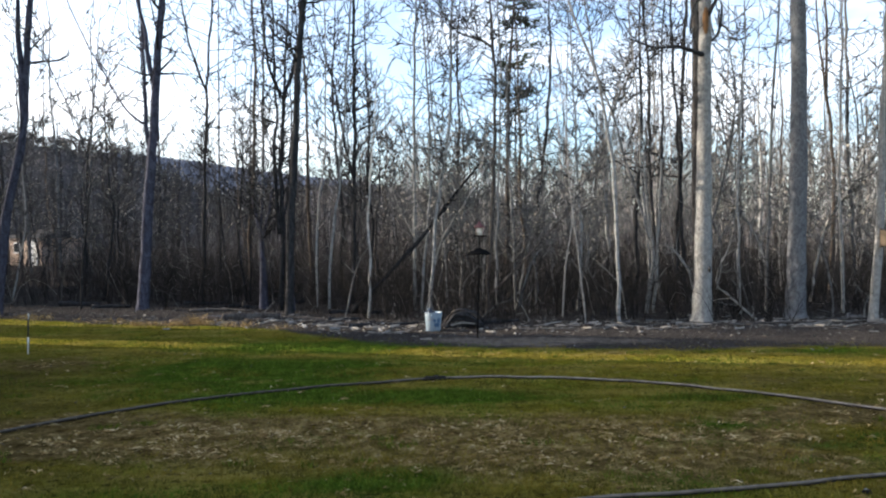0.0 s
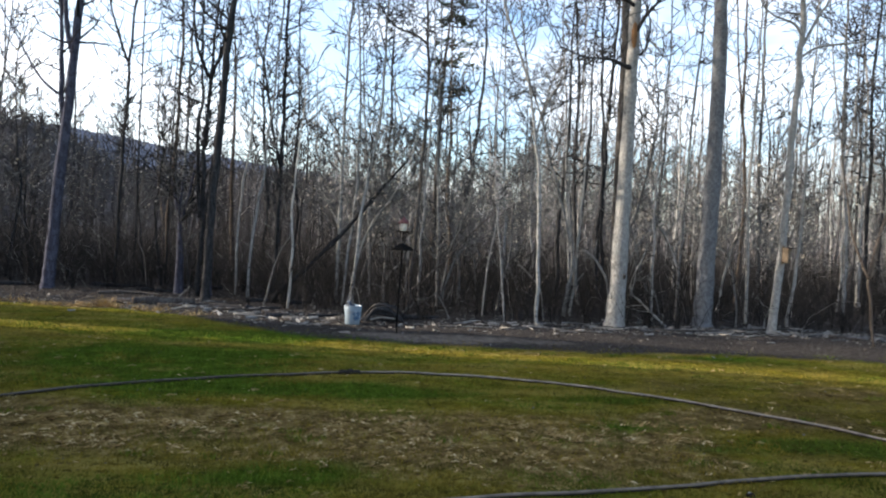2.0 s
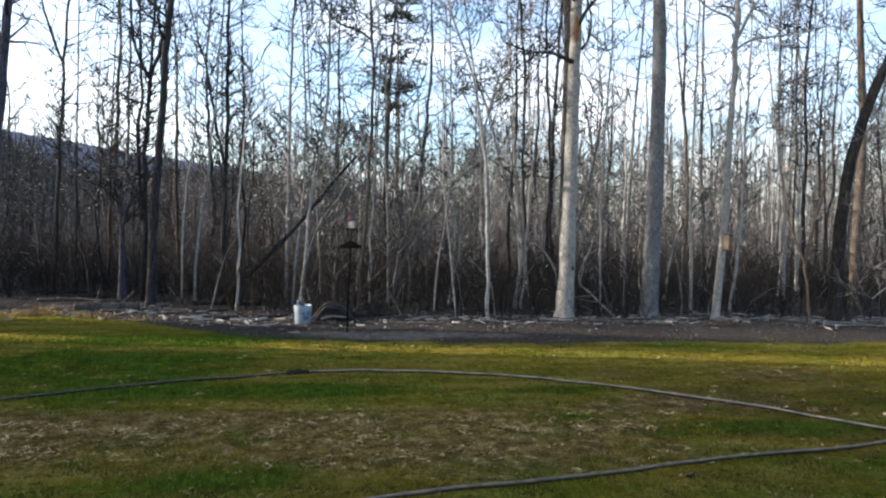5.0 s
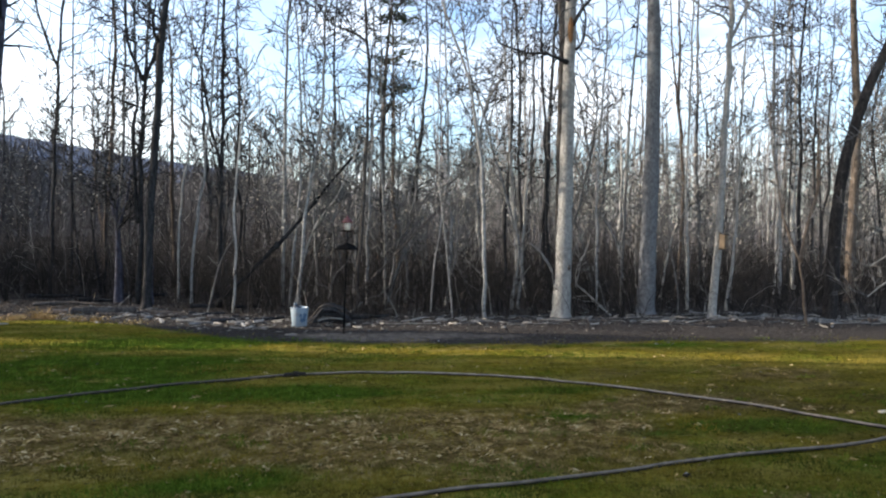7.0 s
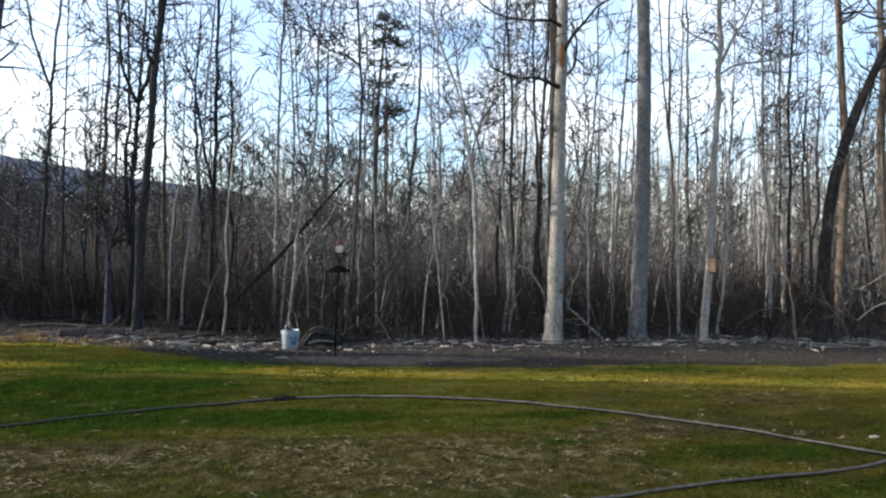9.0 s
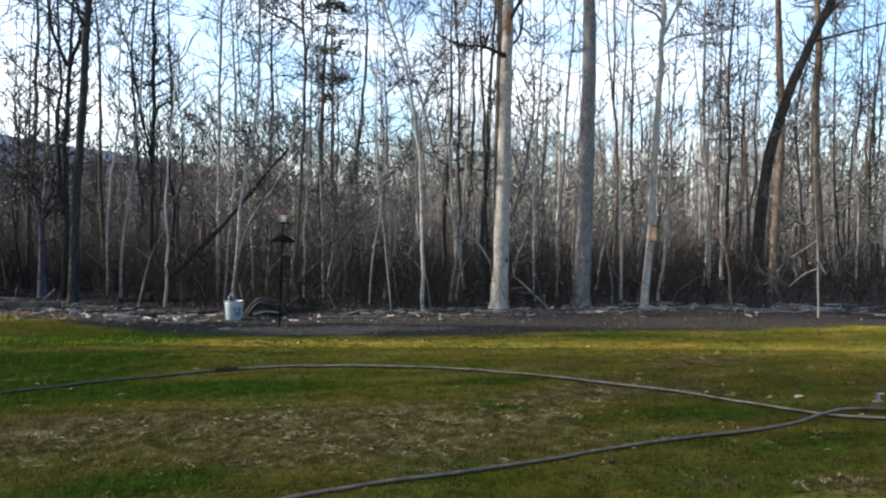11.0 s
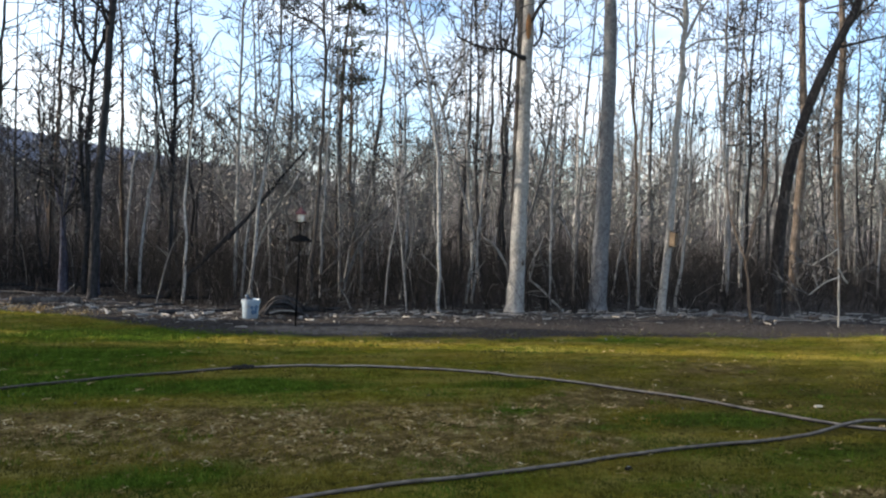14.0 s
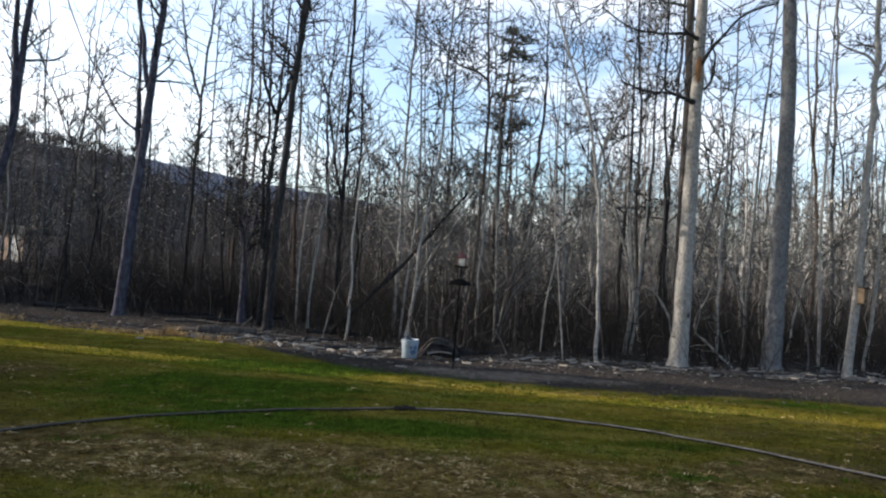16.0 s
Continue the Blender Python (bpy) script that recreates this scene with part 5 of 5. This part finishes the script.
def bark_slabs():
    """Ragged slabs of shed bark and split wood, lying where the limbs came down."""
    rng = random.Random(39)
    g = Geo()
    for i in range(110):
        x, y = along_edge(rng)
        if x < 0 and rng.random() < 0.6:
            continue
        y += rng.uniform(-0.5, 0.2)
        a, n, w = rng.gauss(0, 0.9), rng.uniform(0.03, 0.13), rng.uniform(0.010, 0.03)
        u, v = Vector((math.cos(a), math.sin(a), rng.gauss(0, 0.06))), Vector((-math.sin(a), math.cos(a), 0))
        p = Vector((x, y, relief(x, y) + rng.uniform(0.005, 0.03)))
        pts = [p - u * n, p - u * n * 0.3 - v * w, p + u * n * rng.uniform(0.4, 0.8) - v * w * 0.8, p + u * n, p + u * n * 0.2 + v * w, p - u * n * rng.uniform(0.4, 0.8) + v * w * 0.7]
        top = [q + Vector((0, 0, rng.uniform(0.01, 0.035))) for q in pts]
        g.face(*top)
        for k in range(6):
            e = (k + 1) % 6
            g.face(pts[k], pts[e], top[e], top[k])
    tagged(g.ob("bark_slabs", PALE_WOOD, smooth=False), "ragged pale slabs of bark and split wood on the forest floor", "litter", kind="stuff")


bark_slabs()
specks("wood_chips", 1300, along_edge, (0.03, 0.11), PALE_WOOD, "pale splinters and chips along the edge of the wood", 0.2, 35)
specks("straw", 3800, on_bare_lawn, (0.015, 0.05), STRAW, "dry straw stalks on bare patches of the lawn", 0.15, 32)


def straw_mats():
    """Trodden tatters of dead grass, each a few ragged blades wide."""
    rng = random.Random(36)
    g = Geo()
    while len(g.f) < 5800:
        q = on_bare_lawn(rng)
        if q is None or noise.noise((q[0] * 1.3, q[1] * 2.2, 64)) < rng.uniform(-0.25, 0.1):
            continue
        a, s = rng.gauss(0, 0.55), rng.choice((rng.uniform(0.018, 0.04), rng.uniform(0.025, 0.065)))
        u, v = Vector((math.cos(a), math.sin(a), 0)), Vector((-math.sin(a), math.cos(a), 0))
        s *= min(0.85 + 0.08 * (q[1] - 3.0), 1.1)
        p = Vector((*q, relief(*q) + 0.006))
        for k in range(rng.randint(2, 5)):
            o = p + v * rng.gauss(0, s * 0.35) + u * rng.gauss(0, s * 0.4)
            w, n = v * s * rng.uniform(0.10, 0.25), u * s * rng.uniform(0.4, 1.0)
            lift = Vector((0, 0, rng.uniform(0.004, 0.022)))
            g.face(o - n, o - w * 0.8 + lift, o + n + lift * 0.3, o + w + lift)
    tagged(g.ob("dead_grass", STRAW, smooth=False), "matted tatters of dead straw-coloured grass on the lawn", "litter", kind="stuff")


straw_mats()
specks("lawn_leaves", 220, on_lawn, (0.02, 0.05), LEAF, "scattered dead leaves on the lawn", 0.2, 33)


def grass():
    rng = random.Random(41)
    g, tone, thin = Geo(), [], []
    while len(g.f) < 130000:
        y = 3.0 + 11 * rng.random() ** 1.6
        x = 0.3 + (y + 0.9) * math.tan(radians(rng.uniform(-37, 51)))
        if y > lawn_edge(x) + rng.gauss(0.05, 0.22) + 0.35 * noise.noise((x * 1.9, y * 1.2, 44)):
            continue
        dry, lush = dryness(x, y), lushness(x, y)
        if rng.random() < 0.7 * wear_and_dimming(x, y) + dry * 0.75 + 0.5 * noise.noise((x * 3.1, y * 4.3, 75)):
            continue
        h = rng.uniform(0.018, 0.045) * (0.8 + 0.7 * lush)
        a = rng.uniform(0, 6.28)
        w = Vector((math.cos(a), math.sin(a), 0)) * rng.uniform(0.002, 0.004) * (1 + y * 0.05)
        p = Vector((x, y, relief(x, y)))
        g.face(p - w, p + w, p + Vector((rng.gauss(0, 0.5), rng.gauss(0, 0.5), 1)) * h)
        wide = 0.5 + 0.55 * hump(x, y, 5.2, 7.6, 4.0, 1.5) + 0.35 * hump(x, y, 0.5, 5.2, 4.0, 1.0) + 1.5 * noise.noise((x * 0.9, y * 1.7, 50)) + 0.5 * dry - 0.9 * lush
        tone += [min(max(wide + rng.gauss(0, 0.12), 0), 1)] * 3
        # Blades darken in random clumps, and more in both near corners.
        dull = 0.12 + 0.4 * hump(x, y, 4.6, 4.3, 2.0, 1.3) + 0.25 * hump(x, y, -3.4, 4.4, 2.0, 1.5) + 1.1 * noise.noise((x * 2.6, y * 3.6, 71)) + 0.7 * noise.noise((x * 7, y * 9, 73))
        thin += [min(max(dull, 0), 0.75)] * 3
    o = g.ob("grass", GRASS, smooth=False)
    for name, values in (("tone", tone), ("thin", thin)):
        o.data.attributes.new(name, "FLOAT", "POINT").data.foreach_set("value", values)
    return tagged(o, "short patchy lawn grass, green and straw yellow", "grass", kind="stuff")


grass()


def tufts():
    """Uncut tussocks that stand above the mown grass and shade it."""
    rng = random.Random(52)
    g, tone, thin = Geo(), [], []
    spots = [(-2.35, 10.15, 0.34), (-2.0, 10.2, 0.25), (-1.75, 10.1, 0.16), (-3.0, 10.0, 0.2), (-1.2, 10.25, 0.14), (-2.6, 9.7, 0.18), (-3.9, 9.75, 0.16), (2.6, 6.55, 0.22), (2.95, 6.5, 0.2)]
    for i in range(70):
        spots.append((rng.uniform(-5.5, 7), rng.uniform(4.0, 10.0), rng.uniform(0.05, 0.12)))
    for x, y, wide in spots:
        if y > lawn_edge(x):
            continue
        for i in range(int(500 * wide + 20)):
            a, k = rng.uniform(0, 6.28), wide * math.sqrt(rng.random())
            p = Vector((x + math.cos(a) * k * 1.5, y + math.sin(a) * k * 0.7, 0))
            p.z = relief(p.x, p.y)
            h = rng.uniform(0.03, 0.075) * (0.6 + 1.5 * wide)
            w = Vector((math.cos(a * 3), math.sin(a * 3), 0)) * rng.uniform(0.003, 0.006)
            g.face(p - w, p + w, p + Vector((rng.gauss(0, 0.45), rng.gauss(0, 0.45), 1)) * h)
            tone += [min(max(rng.gauss(0.15, 0.15), 0), 1)] * 3
            thin += [max(rng.gauss(0.1, 0.15), 0)] * 3
    o = g.ob("tussocks", GRASS, smooth=False)
    for name, values in (("tone", tone), ("thin", thin)):
        o.data.attributes.new(name, "FLOAT", "POINT").data.foreach_set("value", values)
    return tagged(o, "uneven green tussocks standing above the mown lawn", "grass", kind="stuff")


tufts()


def dry_grass():
    """Long dry grass that the mower missed, in ragged clumps along the edge."""
    rng = random.Random(77)
    g = Geo()
    clumps = [(-4.75, 90, 0.24, 0.1), (-4.55, 60, 0.16, 0.1), (-3.9, 40, 0.12, 0.12), (-2.9, 40, 0.10, 0.12)]
    for i in range(44):
        clumps.append((rng.choice((-9.4, -8.6, -7.2, -6.1, -5.3, -4.6, -3.6)) + rng.gauss(0, 0.45), rng.randint(14, 50), rng.uniform(0.04, 0.15), rng.uniform(0.06, 0.22)))
    for x, n, h, wide in clumps:
        y = lawn_edge(x) + rng.gauss(0.1, 0.14)
        for i in range(n):
            a, k = rng.uniform(0, 6.28), rng.uniform(0, wide)
            p = Vector((x + math.cos(a) * k * 1.6, y + math.sin(a) * k, 0))
            p.z = relief(p.x, p.y)
            w = Vector((-math.sin(a), math.cos(a), 0)) * 0.004
            tip = p + Vector((rng.gauss(0, 0.9), rng.gauss(0, 0.9), 1)) * h * rng.uniform(0.25, 1)
            m = p.lerp(tip, 0.55) + Vector((0, 0, h * 0.12))
            g.face(p - w, p + w, m + w * 0.7, m - w * 0.7)
            g.face(m - w * 0.7, m + w * 0.7, tip)
    tagged(g.ob("dry_grass", STRAW, smooth=False), "tall dry straw-coloured grass in clumps along the lawn's edge", "grass", kind="stuff")


dry_grass()

# ---- things on the lawn ----


def feeder_pole(x, y):
    root = new("bird_feeder")
    root.location = (x, y, relief(x, y))
    lean = 0.045
    g = Geo()
    g.tube([(0, 0, -0.15), (lean * 0.5, 0, 0.9), (lean, 0, 1.68)], [0.0115, 0.0115, 0.0105], 10)
    g.ob("pole", IRON, root)
    g = Geo()
    g.lathe([(0.012, 1.498), (0.045, 1.486), (0.11, 1.458), (0.170, 1.416), (0.198, 1.386), (0.192, 1.383), (0.11, 1.42), (0.045, 1.445), (0.012, 1.455)], 28, (lean * 0.9, 0, 0))
    g.ob("baffle", IRON, root, "black domed squirrel baffle")
    c = (lean, 0, 0)
    g = Geo()
    g.lathe([(0.0, 1.675), (0.085, 1.675), (0.098, 1.687), (0.098, 1.704), (0.09, 1.704), (0.085, 1.689), (0.0, 1.689)], 20, c)
    g.ob("seed_tray", IRON, root)
    g = Geo()
    g.lathe([(0.0, 1.691), (0.062, 1.691), (0.066, 1.757), (0.07, 1.823), (0.0, 1.828)], 20, c)
    g.ob("seed_hopper", SEED, root, "clear hopper full of pale seed")
    for i in range(4):
        a = math.pi / 4 + i * math.pi / 2
        g = Geo()
        g.tube([(lean + 0.078 * math.cos(a), 0.078 * math.sin(a), 1.691), (lean + 0.082 * math.cos(a), 0.082 * math.sin(a), 1.828)], [0.006, 0.006], 6)
        g.ob("corner_post", RED, root)
    g = Geo()
    g.lathe([(0.088, 1.820), (0.097, 1.826), (0.093, 1.838), (0.052, 1.884), (0.022, 1.910), (0.018, 1.932), (0.0, 1.938)], 20, c)
    g.lathe([(0.088, 1.820), (0.0, 1.833)], 20, c)
    g.ob("roof", RED, root, "red painted metal roof")
    return tagged(root, "red-roofed lantern bird feeder on a black pole with baffle", "bird feeder")


feeder_pole(0.725, 10.85)


def bucket(x, y):
    root = new("bucket")
    root.location = (x, y, relief(x, y))
    g = Geo()
    g.lathe([(0.0, 0.0), (0.126, 0.0), (0.131, 0.006), (0.149, 0.270), (0.149, 0.276), (0.158, 0.279), (0.159, 0.290), (0.151, 0.293), (0.152, 0.318),
             (0.160, 0.320), (0.161, 0.334), (0.151, 0.337), (0.146, 0.330), (0.125, 0.02), (0.0, 0.016)], 36)
    g.ob("shell", PAIL, root)
    for mid, wide, low, high in ((-60, 25, 0.08, 0.165), (-46, 17, 0.15, 0.24), (-80, 11, 0.165, 0.225)):
        g = Geo()
        for i in range(12):
            a, b = radians(mid - wide + wide * i / 6), radians(mid - wide + wide * (i + 1) / 6)
            p = []
            for ang, side in ((a, 0), (b, 0), (b, 1), (a, 1)):
                k = (math.degrees(ang) - mid) / wide
                half = (high - low) / 2 * math.sqrt(max(1 - k * k, 0.04)) * (1 + 0.3 * math.sin(14 * ang + 2 * side))
                z = (low + high) / 2 + (half if side else -half)
                r = 0.1325 + 0.061 * z
                p.append((r * math.cos(ang), r * math.sin(ang), z))
            g.face(*p)
        g.ob("printed_mark", BLUE, root, "dark blue printed patch")
    g = Geo()
    pts = [(0.163 * math.cos(a), 0.163 * math.sin(a) * 0.35 - 0.06 * math.sin(a), 0.305 - 0.17 * abs(math.sin(a))) for a in [math.pi * (1 + i / 16) for i in range(17)]]
    g.tube(pts, [0.0028] * len(pts), 6)
    g.ob("handle", WIRE, root, "thin wire bail handle")
    return tagged(root, "white plastic pail with blue print on bare earth", "bucket")


bucket(-0.02, 11.95)


def jug(x, y, z):
    root = new("plastic_jug")
    root.matrix_basis = pose(x, y, z, 6, -14, 0)
    g = Geo()
    g.lathe([(0.0, 0.0), (0.085, 0.0), (0.094, 0.01), (0.096, 0.11), (0.075, 0.16), (0.035, 0.185), (0.03, 0.215), (0.0, 0.216)], 18)
    g.ob("body", JUG, root)
    g = Geo()
    g.lathe([(0.0, 0.212), (0.032, 0.212), (0.032, 0.240), (0.0, 0.241)], 14)
    g.ob("cap", JUG_CAP, root, "grey-blue screw cap")
    return tagged(root, "dark blue plastic jug standing in the white pail", "jug")


jug(-0.04, 11.97, 0.165)


def brush_pile(x, y):
    """A low heap of dark limbs, bowed over one another, with a hollow below."""
    rng = random.Random(88)
    root = new("brush_pile")
    root.location = (x, y, relief(x, y))
    for i in range(30):
        a, b = rng.uniform(-0.46, -0.1), rng.uniform(0.12, 0.46)
        depth, top = rng.uniform(-0.3, 0.3), rng.uniform(0.04, 0.33)
        g = Geo()
        pts = [(a, depth + rng.gauss(0, 0.05), 0.01), (a * 0.55, depth, top * 0.8), (rng.gauss(0, 0.05), depth + rng.gauss(0, 0.03), top), (b * 0.6, depth, top * 0.75), (b, depth + rng.gauss(0, 0.05), rng.uniform(0.01, 0.09))]
        r = rng.uniform(0.012, 0.034)
        stem(g, pts, [r, r * 0.95, r * 0.85, r * 0.75, r * 0.5], 7, rng, 0.3)
        g.ob("branch", BARK["dark"] if i % 11 else BARK["umber"], root)
    return tagged(root, "dark heap of bowed dead limbs beside the white pail", "brush pile")


brush_pile(0.52, 12.5)


def hose(name, pts, label, light_from, light_gain, over=0.0):
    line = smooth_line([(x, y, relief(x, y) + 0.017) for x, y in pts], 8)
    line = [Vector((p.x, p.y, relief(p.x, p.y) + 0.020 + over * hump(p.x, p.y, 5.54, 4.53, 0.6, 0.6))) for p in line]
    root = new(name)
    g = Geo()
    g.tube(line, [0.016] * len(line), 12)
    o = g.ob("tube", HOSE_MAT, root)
    top_light = []        # light painted on its upper side, most on the later stretch
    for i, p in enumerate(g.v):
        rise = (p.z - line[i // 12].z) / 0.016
        top_light.append((0.25 + 0.75 * min(max((p.x - light_from) / 2.2, 0), 1)) * light_gain * min(max(0.25 + 1.0 * rise, 0.05), 1))
    o.data.attributes.new("top_light", "FLOAT", "POINT").data.foreach_set("value", top_light)
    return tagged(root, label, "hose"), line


def coupling(root, line, i):
    p, q = line[i], line[i + 1]
    d = (q - p).normalized()
    g = Geo()
    for a, b, r in ((-0.14, -0.03, 0.030), (-0.03, 0.03, 0.040), (0.03, 0.11, 0.030)):
        g.tube([p + d * a, p + d * (a + 0.006), p + d * (b - 0.006), p + d * b], [r * 0.85, r, r, r * 0.85], 8)
    g.ob("coupling", BRASS, root, "dull metal hose coupling")


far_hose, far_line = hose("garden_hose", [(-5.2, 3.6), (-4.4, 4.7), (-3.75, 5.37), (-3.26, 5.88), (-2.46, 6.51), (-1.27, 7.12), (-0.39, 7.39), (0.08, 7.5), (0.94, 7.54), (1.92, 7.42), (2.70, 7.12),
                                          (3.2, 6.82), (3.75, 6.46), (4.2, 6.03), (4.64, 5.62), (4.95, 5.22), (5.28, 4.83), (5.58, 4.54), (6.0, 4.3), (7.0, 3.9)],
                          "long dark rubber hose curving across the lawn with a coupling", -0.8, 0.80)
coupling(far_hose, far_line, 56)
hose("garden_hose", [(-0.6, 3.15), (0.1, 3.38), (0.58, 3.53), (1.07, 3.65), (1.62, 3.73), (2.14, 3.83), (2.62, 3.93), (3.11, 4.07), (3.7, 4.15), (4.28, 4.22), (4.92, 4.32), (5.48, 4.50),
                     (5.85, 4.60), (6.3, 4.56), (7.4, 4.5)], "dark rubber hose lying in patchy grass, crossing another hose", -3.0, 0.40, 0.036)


def peg(x, y):
    root = new("marker_stake")
    root.location = (x, y, relief(x, y))
    for name, a, b, mat in (("lower_post", -0.05, 0.25, STAKE), ("middle_post", 0.25, 0.51, BLACK), ("top_post", 0.51, 0.60, STAKE)):
        g = Geo()
        g.tube([(0.03 * a, 0, a), (0.03 * b, 0, b)], [0.0115, 0.0115], 8)
        g.ob(name, mat, root)
    return tagged(root, "thin black and white stake stuck in the lawn", "stake")


peg(-5.98, 9.6)


def birdhouse(x, y, z):
    root = new("birdhouse")
    root.matrix_basis = pose(x, y, z, 0, 0, 38)
    root.scale = (0.74, 0.74, 1.08)
    bevelled("front_board", (-0.078, -0.16, 0.015), (0.078, -0.142, 0.25), 0.003, PINE_BOARD, root)
    bevelled("side_board", (-0.096, -0.16, 0.015), (-0.079, 0, 0.27), 0.003, PINE_BOARD, root)
    bevelled("side_board", (0.079, -0.16, 0.015), (0.096, 0, 0.27), 0.003, PINE_BOARD, root)
    bevelled("back_board", (-0.096, 0.001, -0.03), (0.096, 0.018, 0.31), 0.003, PINE_BOARD, root)
    bevelled("floor_board", (-0.096, -0.16, 0.0), (0.096, 0, 0.014), 0.003, PINE_BOARD, root)
    bevelled("roof_board", (-0.112, -0.20, 0.272), (0.112, 0, 0.290), 0.003, BARK["dark"], root, Matrix.Rotation(radians(5), 4, "X"), "dark weathered roof board")
    g = Geo()
    g.tube([(-0.03, -0.1625, 0.05), (-0.03, -0.15, 0.05)], [0.026, 0.026], 16)
    g.ob("entrance_hole", HOLE, root, "round dark hole")
    return tagged(root, "small raw pine birdhouse fixed to a grey trunk", "birdhouse")


birdhouse(8.38, 12.44, 1.44)


def scrap(x, y):
    root = new("wood_scrap")
    root.matrix_basis = pose(x, y, relief(x, y) + 0.012, 0, 0, 10)
    bevelled("board", (-0.045, -0.02, -0.008), (0.045, 0.02, 0.010), 0.004, SPLIT, root)
    return tagged(root, "small pale scrap of wood lying on the grass", "scrap")


scrap(5.83, 5.24)


def clod(x, y, size):
    """A dark lump of turned earth with a pale pebble pressed into it."""
    rng = random.Random(int(x * 100))
    root = new("earth_clod")
    root.location = (x, y, relief(x, y))
    for name, at, r, mat, label in (("lump", (0, 0, 0.25), 1.0, CLOD, ""), ("lump", (0.9, 0.2, 0.12), 0.55, CLOD, ""), ("pebble", (-0.25, 0.35, 1.0), 0.42, CHUNK_GREY, "pale pebble")):
        bm = bmesh.new()
        bmesh.ops.create_icosphere(bm, subdivisions=2, radius=size * r)
        for v in bm.verts:
            v.co = Vector((v.co.x * 1.2, v.co.y, v.co.z * 0.7)) * (1 + 0.5 * noise.noise(v.co / size * 1.3 + Vector(at))) + Vector(at) * size * 0.75
        me = bpy.data.meshes.new(name)
        bm.to_mesh(me)
        bm.free()
        me.materials.append(mat)
        o = new(name, me)
        o.parent = root
        if label:
            o["label"] = label
    return tagged(root, "small dark clod of earth with a pale pebble", "clod")


clod(2.95, 3.77, 0.028)


def bracket(x, y):
    """A bent strip of pale metal that stands in the grass."""
    root = new("metal_bracket")
    root.location = (x, y, relief(x, y))
    bevelled("foot", (-0.06, -0.02, 0.0), (0.06, 0.02, 0.010), 0.003, WIRE, root)
    bevelled("upright", (-0.012, -0.018, 0.0105), (0.012, 0.018, 0.075), 0.003, WIRE, root)
    bevelled("lip", (-0.012, -0.018, 0.0755), (0.07, 0.018, 0.087), 0.003, WIRE, root)
    return tagged(root, "small bent grey metal bracket lying on the lawn", "bracket")


bracket(6.50, 4.92)
